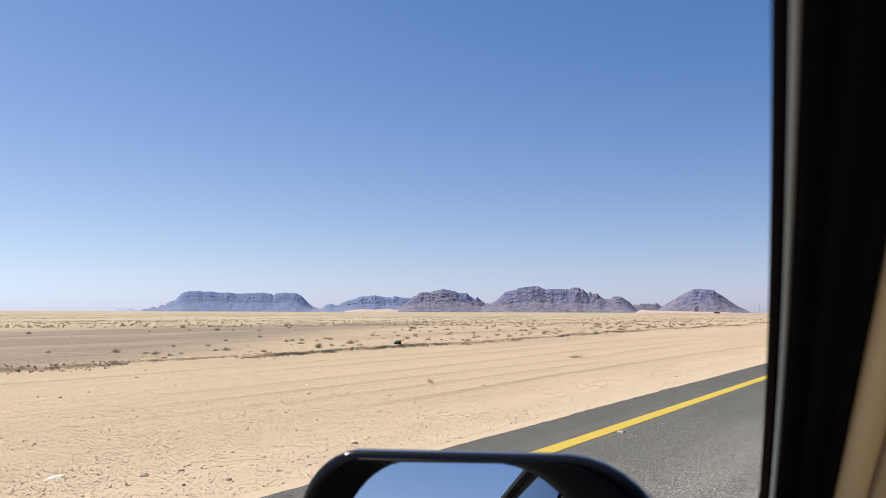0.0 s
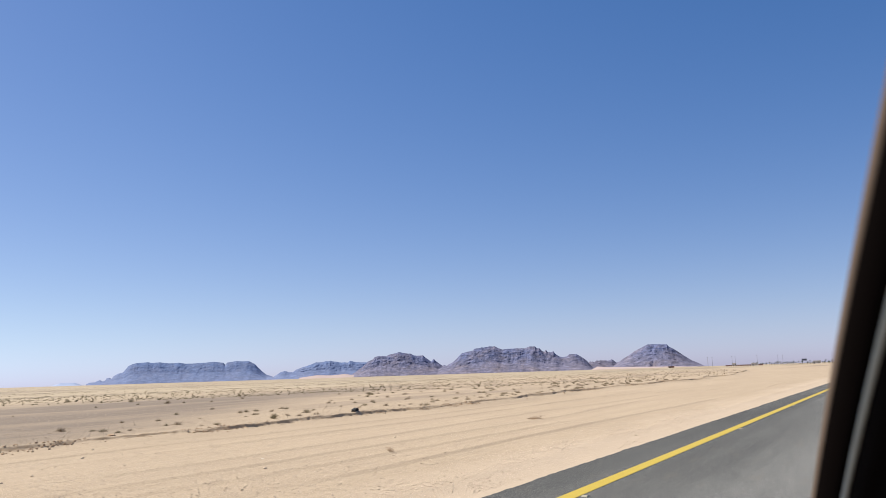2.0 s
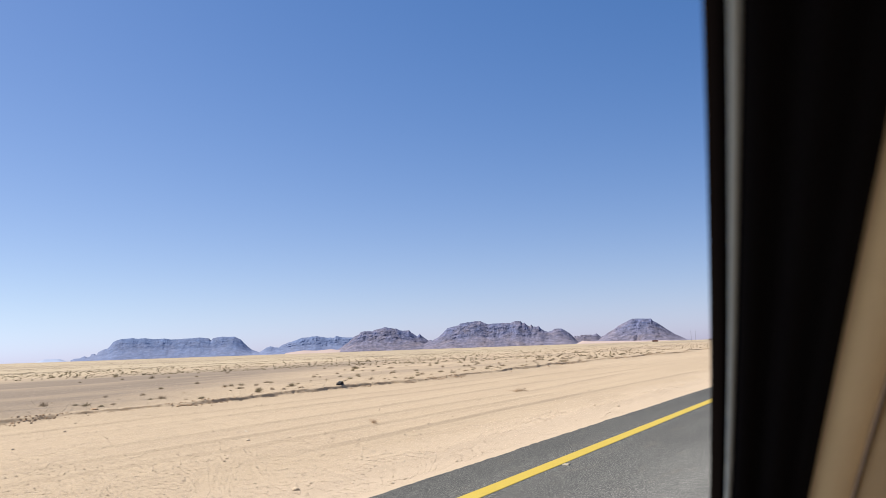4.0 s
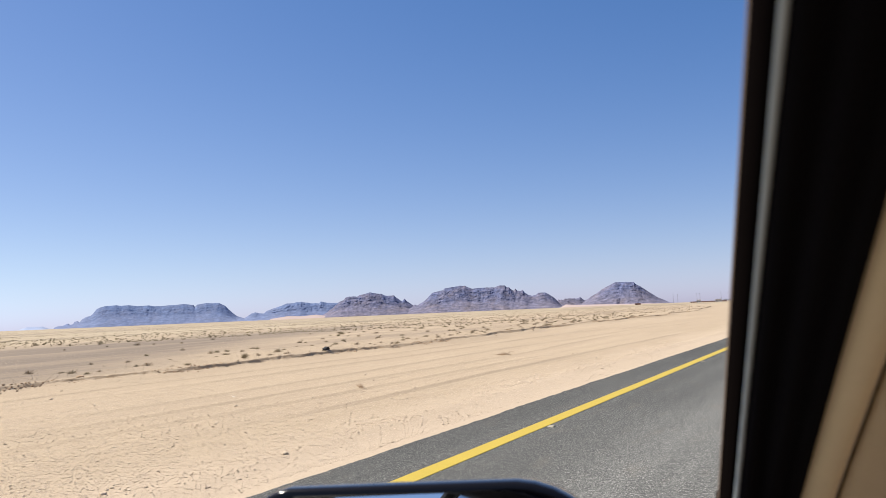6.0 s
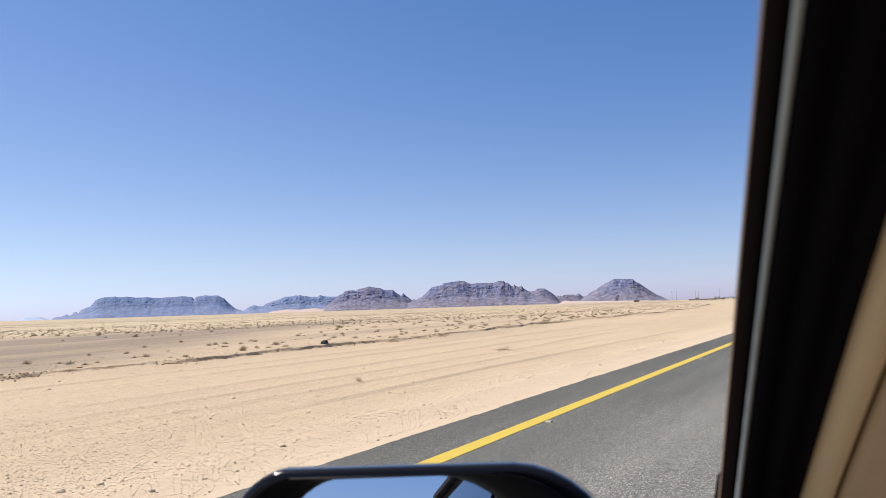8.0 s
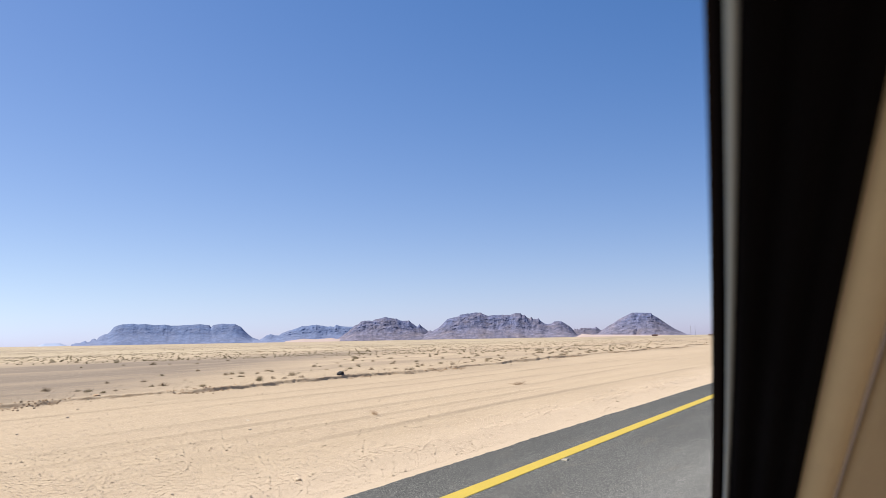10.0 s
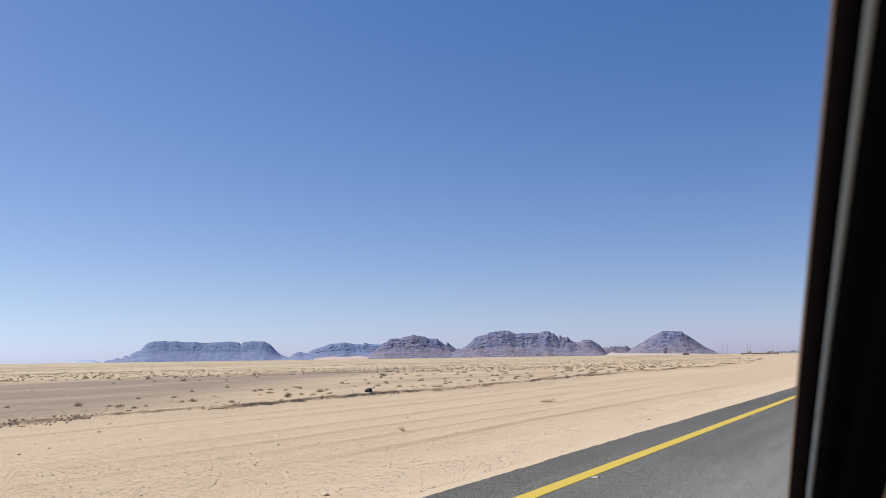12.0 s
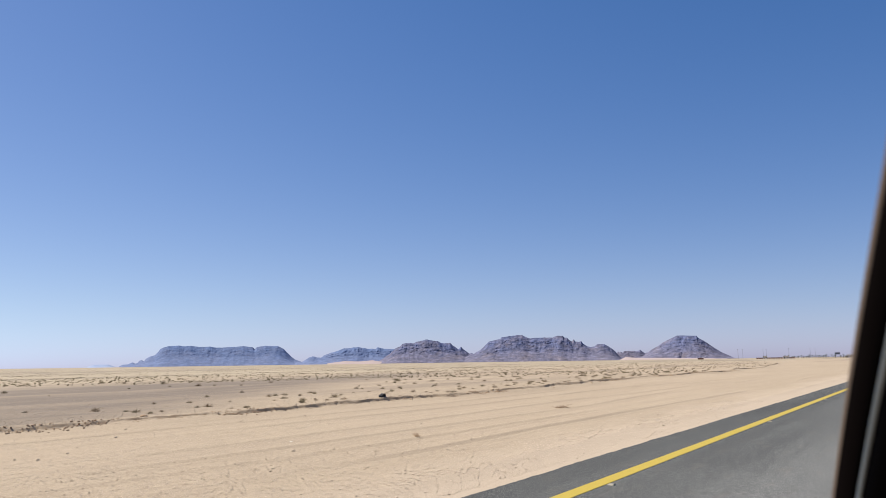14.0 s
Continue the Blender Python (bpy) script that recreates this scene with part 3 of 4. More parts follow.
HILL = [(37.45, 0.03), (36.84, 0.39), (36.29, 0.78), (35.94, 1.11), (35.59, 1.24), (35.45, 1.40), (35.17, 1.50), (34.62, 1.46), (34.35, 1.57), (33.93, 1.64), (33.68, 1.73), (33.31, 1.65), (32.83, 1.58), (32.62, 1.46), (32.35, 1.40), (31.89, 1.44), (31.73, 1.25), (31.45, 1.06), (31.29, 0.96), (31.12, 1.14), (30.90, 0.92), (30.49, 0.63), (30.35, 0.69), (30.19, 0.58), (29.88, 0.36), (29.54, -0.07)]
BIG_MESA = [(30.99, 0.26), (30.78, 0.39), (30.43, 0.58), (30.15, 0.64), (29.72, 0.88), (29.43, 1.11), (29.07, 1.48), (28.72, 1.57), (28.23, 1.65), (28.11, 1.78), (27.67, 1.84), (27.04, 1.91), (26.62, 1.90), (26.41, 1.78), (26.07, 1.64), (25.65, 1.70), (25.02, 1.70), (24.40, 1.69), (24.05, 1.82), (23.70, 1.80), (23.57, 1.66), (23.39, 1.67), (23.23, 1.50), (23.03, 1.38), (22.91, 1.53), (22.79, 1.37), (22.55, 1.32), (22.38, 1.39), (22.25, 1.20), (22.01, 1.04), (21.76, 0.93), (21.46, 0.99), (21.25, 1.14), (20.76, 1.15), (20.50, 0.99), (20.17, 0.77), (19.97, 0.56), (19.78, 0.32), (19.52, 0.04), (19.32, -0.14)]
SMALL_ROCKS = [(19.99, 0.24), (19.89, 0.49), (19.81, 0.60), (19.70, 0.51), (19.62, 0.59), (19.50, 0.50), (19.36, 0.63), (19.02, 0.59), (18.68, 0.62), (18.54, 0.58), (18.27, 0.66), (18.07, 0.53), (17.92, 0.42), (17.83, 0.48), (17.75, 0.34), (17.55, 0.13)]
RIGHT_MESA = [(18.37, 0.05), (18.23, 0.13), (17.81, 0.44), (17.53, 0.65), (17.05, 0.90), (16.63, 1.19), (16.29, 1.34), (16.01, 1.47), (15.74, 1.61), (15.48, 1.62), (14.39, 1.57), (14.30, 1.44), (13.92, 1.21), (13.54, 0.93), (13.16, 0.64), (12.79, 0.39), (12.41, 0.21), (12.10, 0.04), (11.85, -0.10)]
FAR_MESA = [(57.0, 0.1), (56.5, 0.27), (55.6, 0.27), (55.2, 0.1)]

mountain("mesa", "long flat-topped mesa, blue haze put into its colour, far across the plain", LEFT_MESA, 4700, 260, HAZY_ROCK_BLUE, 0.012, 0.5, 3, gully=0.6)
mountain("mesa", "low mesa, made faint by haze in its colour, at the edge of the plain", FAR_MESA, 4930, 90, HAZY_ROCK_PALE, 0.004, 0.5, 4, gully=0.1)
mountain("rock_ridge", "low ridge, tinted with blue-grey haze, behind pale sand", LOW_RIDGE, 4600, 200, HAZY_ROCK_BLUE, 0.03, 0.5, 5, gully=0.9)
mountain("rock_hill", "brown-grey gullied rock hill with a jagged crest", HILL, 4200, 240, HAZY_ROCK, 0.03, 0.5, 7)
mountain("mesa", "broad brown-grey mesa with banded cliffs and a jagged crest", BIG_MESA, 4100, 250, HAZY_ROCK, 0.03, 0.42, 9)
mountain("rock_outcrop", "low row of dark rock knobs between two mesas", SMALL_ROCKS, 4150, 80, HAZY_ROCK, 0.05, 0.3, 11, gully=0.8, ledges=3)
mountain("mesa", "flat-capped cone-shaped mesa with banded slopes", RIGHT_MESA, 4050, 230, HAZY_ROCK, 0.012, 0.86, 13, gully=1.25, ledges=7)
mountain("sand_dune", "pale pink sand drift at the foot of the ridge", [(40.9, 0.1), (39.6, 0.25), (38.6, 0.2), (37.6, 0.27), (36.6, 0.1)], 4100, 120, DUNE, 0.01, 0.9, 15, gully=0.1)
mountain("sand_dune", "pale pink sand drift between two mesas", [(19.7, 0.0), (19.3, 0.18), (18.6, 0.12), (16.0, 0.06), (13.5, 0.0), (12.6, -0.06)], 3560, 120, DUNE, 0.008, 0.9, 17, gully=0.1)


# ---- the car ----
car = new("car")
tagged(car, "black off-road car with beige trim stopped on the asphalt", "car")

# front edge of the driver's window, the seal strip and the trim's edge: x and y as quadratics of the height over EYE
EDGE = ((0.2483, -1.6660, -4.3529), (0.0330, -0.3612, -0.5808))
STRIP = ((0.2260, -1.6657, -4.1034), (0.0240, -0.3507, -0.4732))
TRIM = ((0.2169, -1.5592, -1.4876), (-0.0010, -0.3450, -0.0668))


def on(curve, z, dx=0.0, dy=0.0):
    """The point of a pillar line at the height z over EYE; straight on below and above its bend."""
    zc = min(max(z, -0.19), 0.12)
    p = []
    for a, b, c in curve:
        p.append(a + b * zc + c * zc * zc + (b + 2 * c * zc) * (z - zc))
    return Vector((p[0] + dx, p[1] + dy, EYE + z))


def between(a, b, f, dx=0.0, dy=0.0):
    p = a.lerp(b, f)
    return Vector((p.x + dx, p.y + dy, p.z))


LEVELS = [-0.36 + 0.6 * i / 60 for i in range(61)]


def pillar_part(name, material, ring, label=""):
    return part(name, loft([ring(z) for z in LEVELS]), material, car, label, smooth=True)


def seal_ring(z):
    a, b = on(EDGE, z), on(STRIP, z, -0.0012, 0.0009)
    return [a, between(a, b, 0.2, -0.003), between(a, b, 0.5, -0.004), between(a, b, 0.8, -0.002), b, b + Vector((0.03, -0.003, 0)), a + Vector((0.03, -0.002, 0)), a + Vector((0.008, 0.0005, 0))]


def strip_ring(z):
    c = on(STRIP, z)
    return [c + Vector(o) for o in ((-0.0005, 0.0009, 0), (-0.0013, 0.0007, 0), (-0.0017, 0, 0), (-0.0015, -0.0007, 0), (-0.0007, -0.001, 0), (0.002, -0.001, 0), (0.002, 0.0009, 0))]


def frame_ring(z):
    a, b = on(STRIP, z, -0.0005, -0.0012), on(TRIM, z)
    f = [a, between(a, b, 0.12, -0.004), between(a, b, 0.22, -0.002), between(a, b, 0.3, 0.003), between(a, b, 0.45, -0.003), between(a, b, 0.62, -0.004), between(a, b, 0.72, 0.002), between(a, b, 0.86, -0.002), b]
    return f + [b + Vector((0.05, 0.0, 0)), a + Vector((0.05, 0.01, 0))]


def trim_ring(z):
    b = on(TRIM, z)
    return [b + Vector(o) for o in ((0.006, 0.005, 0), (0.003, -0.001, 0), (0.0012, -0.004, 0), (0.001, -0.0075, 0), (0.0025, -0.0100, 0), (0.0065, -0.0112, 0), (0.03, -0.0112, 0), (0.05, -0.001, 0))]


def inner_trim_ring(z):
    b = on(TRIM, z)
    return [b + Vector(o) for o in ((0.010, -0.0125, 0), (0.0065, -0.0135, 0), (0.005, -0.018, 0), (0.003, -0.045, 0), (0.008, -0.075, 0), (0.03, -0.081, 0), (0.06, -0.075, 0), (0.03, -0.0125, 0))]


pillar_part("window_seal", SEAL, seal_ring, "black rubber window seal")


def lip_ring(z):
    a = on(EDGE, z)
    return [a + Vector(o) for o in ((0.0012, -0.0006, 0), (0.012, 0.0022, 0), (0.030, 0.0036, 0), (0.031, -0.0015, 0), (0.004, -0.003, 0))]


pillar_part("seal_lip", BROWN_RUBBER, lip_ring, "brown outer lip of the seal")
pillar_part("seal_strip", CHANNEL, strip_ring, "thin grey strip in the seal")
pillar_part("door_frame", FRAME_BLACK, frame_ring, "black ribbed door frame")


def outer_ring(z):
    a, b = on(EDGE, z), on(TRIM, z)
    return [a + Vector(o) for o in ((0.031, -0.002, 0), (0.05, -0.004, 0), (0.085, -0.016, 0))] + [b + Vector(o) for o in ((0.14, -0.05, 0), (0.12, -0.055, 0))] + [a + Vector(o) for o in ((0.07, -0.022, 0), (0.031, -0.010, 0))]


pillar_part("outer_pillar", CAR_PAINT, outer_ring, "glossy black outer pillar cover")
pillar_part("pillar_trim", BEIGE, trim_ring, "beige windscreen pillar trim")

pillar_part("inner_pillar_trim", BROWN_TRIM, inner_trim_ring, "darker beige inner pillar trim")


def foot_ring(z):
    """The mirror's foot on the door, a wedge that widens outwards from its tip."""
    w = 0.2 * (1.584 - z)
    p = Vector((0.436, 0.076, z))
    return [p + Vector(o) for o in ((-0.17 * w, w, 0), (0.03, w, 0), (0.06, -0.01, 0), (0.02, -0.03, 0), (0.0, -0.012, 0))]


part("mirror_foot", loft([foot_ring(1.584 - 0.26 * i / 16) for i in range(17)]), FRAME_BLACK, car, "black mirror foot", smooth=True)

BELT = 1.33
# unseen sheet below the window line, added to bounce sunlight onto the pillar trim
part("bounce_sheet", box(-2.4, 0.5, -1.62, 0.04, 1.30, 1.345, 0.01), DASH, car, "unseen brown sheet in the cabin, added to bounce light")
body_side = [(2.15, 0.45), (2.2, 0.85), (2.05, 1.08), (0.95, 1.22), (0.72, BELT), (-2.55, BELT), (-2.72, 1.0), (-2.7, 0.5), (-2.5, 0.42), (1.9, 0.42)]
part("lower_body", extruded(body_side, -1.76, 0.17, 0.05), CAR_PAINT, car, smooth=False)
part("roof", box(-2.42, -0.24, -1.63, -0.06, 1.953, 1.977, 0.010), RUBBER, car)
part("headliner", box(-2.34, -0.27, -1.42, -0.30, 1.936, 1.950, 0.006), CLOTH, car)
part("dashboard", extruded([(0.98, BELT - 0.02), (0.55, BELT - 0.02), (0.52, BELT + 0.06), (0.62, BELT + 0.10), (0.95, BELT + 0.06)], -1.6, 0.05, 0.02), DASH, car)


def post(name, a, b, sx, sy, material):
    """A leaning post from a to b."""
    ring = lambda p: [Vector(p) + Vector(o) for o in ((-sx, -sy, 0), (sx, -sy, 0), (sx, sy, 0), (-sx, sy, 0))]
    bm = loft([ring(a), ring(b)])
    bmesh.ops.bevel(bm, geom=bm.edges[:], offset=min(sx, sy) * 0.3, segments=2, affect="EDGES")
    return part(name, bm, material, car)


post("windscreen_pillar", (0.72, -1.68, BELT - 0.02), (-0.2, -1.55, 1.95), 0.05, 0.035, CAR_PAINT)
post("centre_pillar", (-0.72, 0.10, BELT - 0.02), (-0.80, -0.10, 1.95), 0.02, 0.012, RUBBER)
post("centre_pillar", (-0.72, -1.70, BELT - 0.02), (-0.80, -1.58, 1.95), 0.06, 0.02, RUBBER)
post("rear_pillar", (-2.5, 0.10, BELT - 0.02), (-2.36, -0.10, 1.95), 0.05, 0.022, RUBBER)
post("rear_pillar", (-2.5, -1.70, BELT - 0.02), (-2.36, -1.58, 1.95), 0.10, 0.03, RUBBER)


def pane(name, corners, material):
    c = [Vector(p) for p in corners]
    n = (c[1] - c[0]).cross(c[3] - c[0]).normalized() * 0.004
    return part(name, loft([[p - n for p in c], [p + n for p in c]]), material, car)


pane("rear_side_window", ((-0.78, 0.105, BELT), (-2.42, 0.105, BELT), (-2.32, -0.085, 1.945), (-0.84, -0.085, 1.945)), TINTED)
pane("rear_side_window", ((-0.78, -1.705, BELT), (-2.42, -1.705, BELT), (-2.32, -1.59, 1.945), (-0.84, -1.59, 1.945)), TINTED)
pane("rear_window", ((-2.56, 0.08, BELT), (-2.56, -1.68, BELT), (-2.42, -1.58, 1.945), (-2.42, -0.10, 1.945)), TINTED)


def wheel(x, y, side):
    w = new("wheel")
    w.parent = car
    w.location = (x, y, 0.38)
    bm = bmesh.new()
    rings = []
    for a in range(36):
        t = 2 * math.pi * a / 36
        c, s_ = math.cos(t), math.sin(t)
        rings.append([(r * c, q, r * s_) for r, q in ((0.24, -0.11), (0.34, -0.125), (0.375, -0.1), (0.38, 0), (0.375, 0.1), (0.34, 0.125), (0.24, 0.11))])
    vs = [[bm.verts.new(p) for p in r] for r in rings]
    for a in range(36):
        for i in range(6):
            bm.faces.new((vs[a][i], vs[a][i + 1], vs[(a + 1) % 36][i + 1], vs[(a + 1) % 36][i]))
    part("tyre", bm, RUBBER, w, smooth=True)
    bm = cylinder(0.245, 0.245, 0.16, pose(0, 0, 0, 90), 30)
    for k in range(6):
        t = math.pi * k / 3
        box(0.06, 0.22, -0.1, 0.1, -0.03, 0.03, 0.008, 1, bm)
        bmesh.ops.rotate(bm, verts=bm.verts[-24:], cent=(0, 0, 0), matrix=Matrix.Rotation(t, 3, "Y"))
    part("rim", bm, RIM, w)


for wx in (1.35, -1.5):
    wheel(wx, 0.06, 1)
    wheel(wx, -1.65, -1)


# driver's door mirror, turned to the driver; local axes: -x faces the driver, +y outwards, z up
def outline(inset_in, inset_out, inset_top, grow=0.0, n=10):
    """The mirror's rounded outline; its top falls off and rounds wider towards the car."""
    y0, y1 = -0.158 + inset_in - grow, 0.152 - inset_out + grow
    z0, z1 = -0.098 + inset_top - grow, 0.098 - inset_top + grow
    k = max(0.35, 1 - 8 * inset_top)
    corners = ((y1, z1, 0.050, 0.055, 0), (y0, z1, 0.080, 0.080, 1), (y0, z0, 0.06, 0.05, 2), (y1, z0, 0.05, 0.05, 3))
    pts = []
    for y, z, ry, rz, q in corners:
        ry, rz = ry * k, rz * k
        cy, cz = y - ry * (1 if q in (0, 3) else -1), z - rz * (1 if q < 2 else -1)
        for i in range(n):
            t = math.pi / 2 * (q + i / (n - 1))
            pts.append((cy + ry * math.cos(t), cz + rz * math.sin(t)))
    span = y1 - y0
    return [(a, b - 0.013 * max(0, (0.62 * span + y0 - a) / span) ** 1.3 * (b > 0) - 0.055 * max(0, (a - y0) / span - 0.58) ** 1.4 * (b > 0)) for a, b in pts]


side_mirror = new("side_mirror")
side_mirror.parent = car
tagged(side_mirror, "black glossy door mirror in a rounded housing")
side_mirror.matrix_world = pose(0.472, 0.2625, 1.498, 0, 0, 17.6) @ Matrix.Scale(0.805, 4)


def mirror_ring(dx, inset_in, inset_out, inset_top):
    return [(dx, a, b) for a, b in outline(inset_in, inset_out, inset_top)]


rim = [mirror_ring(0.030, 0.070, 0.040, 0.016), mirror_ring(-0.008, 0.066, 0.037, 0.013), mirror_ring(-0.020, 0.052, 0.026, 0.009), mirror_ring(-0.027, 0.030, 0.013, 0.005), mirror_ring(-0.0285, 0.013, 0.0075, 0.0062), mirror_ring(-0.0272, 0.010, 0.006, 0.0056), mirror_ring(-0.012, 0.012, 0.009, 0.008)]
part("bezel", loft(rim, caps=False), BEZEL, side_mirror, "matt black mirror bezel", smooth=True)
LIP = [(0.0055 * (1 - math.cos(0.2244 * i)), 0.0055 * (1 - math.sin(0.2244 * i))) for i in range(8)]
shell = [mirror_ring(-0.0278 + dx, 1.6 * inset, inset, inset) for dx, inset in LIP] + [mirror_ring(-0.012, 0.0, 0.0, 0.0), mirror_ring(0.008, 0.001, 0.002, 0.004), mirror_ring(0.035, 0.006, 0.010, 0.016), mirror_ring(0.07, 0.03, 0.035, 0.042), mirror_ring(0.095, 0.06, 0.065, 0.07)]
part("housing", loft(shell, caps="end"), HOUSING, side_mirror, "glossy black mirror housing", smooth=True)
glass = part("mirror_glass", loft([mirror_ring(-0.001, 0.058, 0.036, 0.012), mirror_ring(-0.004, 0.058, 0.036, 0.012)]), MIRROR, side_mirror, "mirror glass")
glass.matrix_basis = pose(-0.012, 0, 0, 0, 11, 0.1)
arm = loft([[(0.0, -0.13, -0.075), (0.06, -0.13, -0.075), (0.06, -0.13, -0.03), (0.0, -0.13, -0.03)], [(-0.02, -0.24, -0.11), (0.06, -0.24, -0.11), (0.06, -0.24, -0.05), (-0.02, -0.24, -0.05)]])
bmesh.ops.bevel(arm, geom=arm.edges[:], offset=0.008, segments=2, affect="EDGES")
part("arm", arm, CAR_PAINT, side_mirror)


# ---- loose things on the ground ----
def height(x, y):
    return float(ground_z(np.array([float(x)]), np.array([float(y)]))[0])


rng = np.random.default_rng(7)


def lump_mesh(name, material, seed, size=1.0, sub=2, rough=0.35, flat=0.7):
    """An uneven lump, one unit wide, that stands on its origin."""
    bm = bmesh.new()
    bmesh.ops.create_icosphere(bm, subdivisions=sub, radius=0.5)
    off = Vector((seed * 3.7, seed * 1.3, seed * 2.1))
    for v in bm.verts:
        n = noise.noise(v.co * 2.2 + off) + 0.5 * noise.noise(v.co * 5 + off)
        v.co *= (1 + rough * n)
        v.co.z = v.co.z * flat + 0.5 * flat * 0.8
    bm.normal_update()
    me = bpy.data.meshes.new(name)
    bm.to_mesh(me)
    bm.free()
    me.materials.append(material)
    return me


def scatter(name, material, xs, ys, sizes, label, category, zs=None, sink=0.24, seed=1, tiny=False):
    """Very many small pebbles as one mesh."""
    t = (1 + 5 ** 0.5) / 2
    iv = np.array([(-1, t, 0), (1, t, 0), (-1, -t, 0), (1, -t, 0), (0, -1, t), (0, 1, t), (0, -1, -t), (0, 1, -t), (t, 0, -1), (t, 0, 1), (-t, 0, -1), (-t, 0, 1)]) / 1.902
    it = np.array([(0, 11, 5), (0, 5, 1), (0, 1, 7), (0, 7, 10), (0, 10, 11), (1, 5, 9), (5, 11, 4), (11, 10, 2), (10, 7, 6), (7, 1, 8), (3, 9, 4), (3, 4, 2), (3, 2, 6), (3, 6, 8), (3, 8, 9), (4, 9, 5), (2, 4, 11), (6, 2, 10), (8, 6, 7), (9, 8, 1)])
    if tiny:
        iv = np.array([(1, 0, 0), (0, 1, 0), (-1, 0, 0), (0, -1, 0), (0, 0, 1), (0, 0, -1)], float)
        it = np.array([(0, 1, 4), (1, 2, 4), (2, 3, 4), (3, 0, 4), (1, 0, 5), (2, 1, 5), (3, 2, 5), (0, 3, 5)])
    g = np.random.default_rng(seed)
    n = len(xs)
    zs = ground_z(xs, ys) if zs is None else zs
    a = g.uniform(0, 6.28, n)
    v = iv[None] * (1 + g.uniform(-0.32, 0.32, (n, len(iv), 1)))
    v = v * np.stack([g.uniform(0.75, 1.35, n), g.uniform(0.7, 1.1, n), g.uniform(0.45, 0.8, n)], 1)[:, None, :]
    c, s_ = np.cos(a)[:, None], np.sin(a)[:, None]
    v = np.stack([v[..., 0] * c - v[..., 1] * s_, v[..., 0] * s_ + v[..., 1] * c, v[..., 2]], -1) * sizes[:, None, None]
    v = v + np.stack([xs, ys, zs + sizes * sink], 1)[:, None, :]
    f = it[None] + (np.arange(n) * len(iv))[:, None, None]
    ob = fast_mesh(name, v.reshape(-1, 3), f.reshape(-1, 3), material, smooth=False, tris=True)
    return tagged(ob, label, category, kind="stuff")


def pebble_field(n, seed):
    g = np.random.default_rng(seed)
    az, r = np.radians(g.uniform(6, 71, n * 4)), 6.5 * np.exp(g.uniform(0, 1.75, n * 4))
    x, y = r * np.cos(az), r * np.sin(az)
    dens = smooth01((fbm(x * 0.12, y * 0.45, 4, 33) - 0.42) * 5) + 0.6 * np.exp(-((y - 7.0) / 0.8) ** 2) + 0.06
    keep = (y > ROAD_LEFT + 0.2) & (y < bank_y(x) - 0.3) & (g.uniform(0, 1, len(x)) < dens)
    x, y = x[keep][:n], y[keep][:n]
    size = 0.0038 + 0.0032 * g.exponential(1.0, len(x))
    return x, y, np.clip(size, 0.0038, 0.024)


px, py, ps = pebble_field(11000, 3)
scatter("pebbles", STONE, px, py, ps, "scattered brown pebbles and grit on the graded sand", "pebbles", seed=4)


def grit_field(n, seed):
    g = np.random.default_rng(seed)
    az, r = np.radians(g.uniform(8, 71, n * 3)), 6.5 * np.exp(g.uniform(0, 1.45, n * 3))
    x, y = r * np.cos(az), r * np.sin(az)
    dens = 0.25 + smooth01((fbm(x * 0.10, y * 0.5, 4, 36) - 0.38) * 5)
    keep = (y > ROAD_LEFT + 0.24) & (y < bank_y(x) - 1.2) & (g.uniform(0, 1, len(x)) < dens)
    x, y = x[keep][:n], y[keep][:n]
    return x, y, g.uniform(0.004, 0.010, len(x)) * (0.75 + 0.02 * np.hypot(x, y))


px, py, ps = grit_field(42000, 13)
scatter("grit", GRIT, px, py, ps, "fine gravel grit strewn over the graded sand", "grit", seed=14, tiny=True)

# pale lumps of sand and stone thrown up along the asphalt
wx = rng.uniform(2, 34, 3800)
wy = ROAD_LEFT + 0.3 + np.abs(rng.normal(0.9, 0.55, 3800)) + 0.8 * fbm(wx * 0.12, wx * 0, 3, 66)
ws = np.clip(0.005 + 0.005 * rng.exponential(1.0, 3800), 0.005, 0.018) * smooth01((fbm(wx * 0.5, wy * 1.2, 3, 67) - 0.25) * 4)
scatter("sand_lumps", GRIT, wx, wy, ws + 0.002, "pale lumps of sand and stone along the asphalt edge", "sand lumps", seed=15)

# gravel on the dark flats beyond the bank
gx = 4 + rng.uniform(0, 1, 34000) ** 1.4 * 76
gy = bank_y(gx) + 0.4 + rng.exponential(9.0, 34000)
scatter("gravel", STONE, gx, gy, rng.uniform(0.007, 0.019, 34000), "dark gravel strewn over the desert terrace", "gravel", seed=5, tiny=True)

# crumbs of earth on the lip of the bank
cx = rng.uniform(2, 110, 4200)
cy = bank_y(cx) + rng.normal(-0.08, 0.2, 4200)
scatter("earth_crumbs", CLOD, cx, cy, rng.uniform(0.006, 0.030, 4200) * (0.3 + 1.2 * smooth01((fbm(cx * 0.3, cx * 0, 3, 44) - 0.35) * 3)), "dark crumbs of earth along the broken bank", "earth crumbs", seed=6)

lumps = [lump_mesh("stone", STONE, k, sub=2) for k in range(4)]
clods = [lump_mesh("earth_clod", CLOD, k + 9, sub=2, rough=0.5) for k in range(4)]
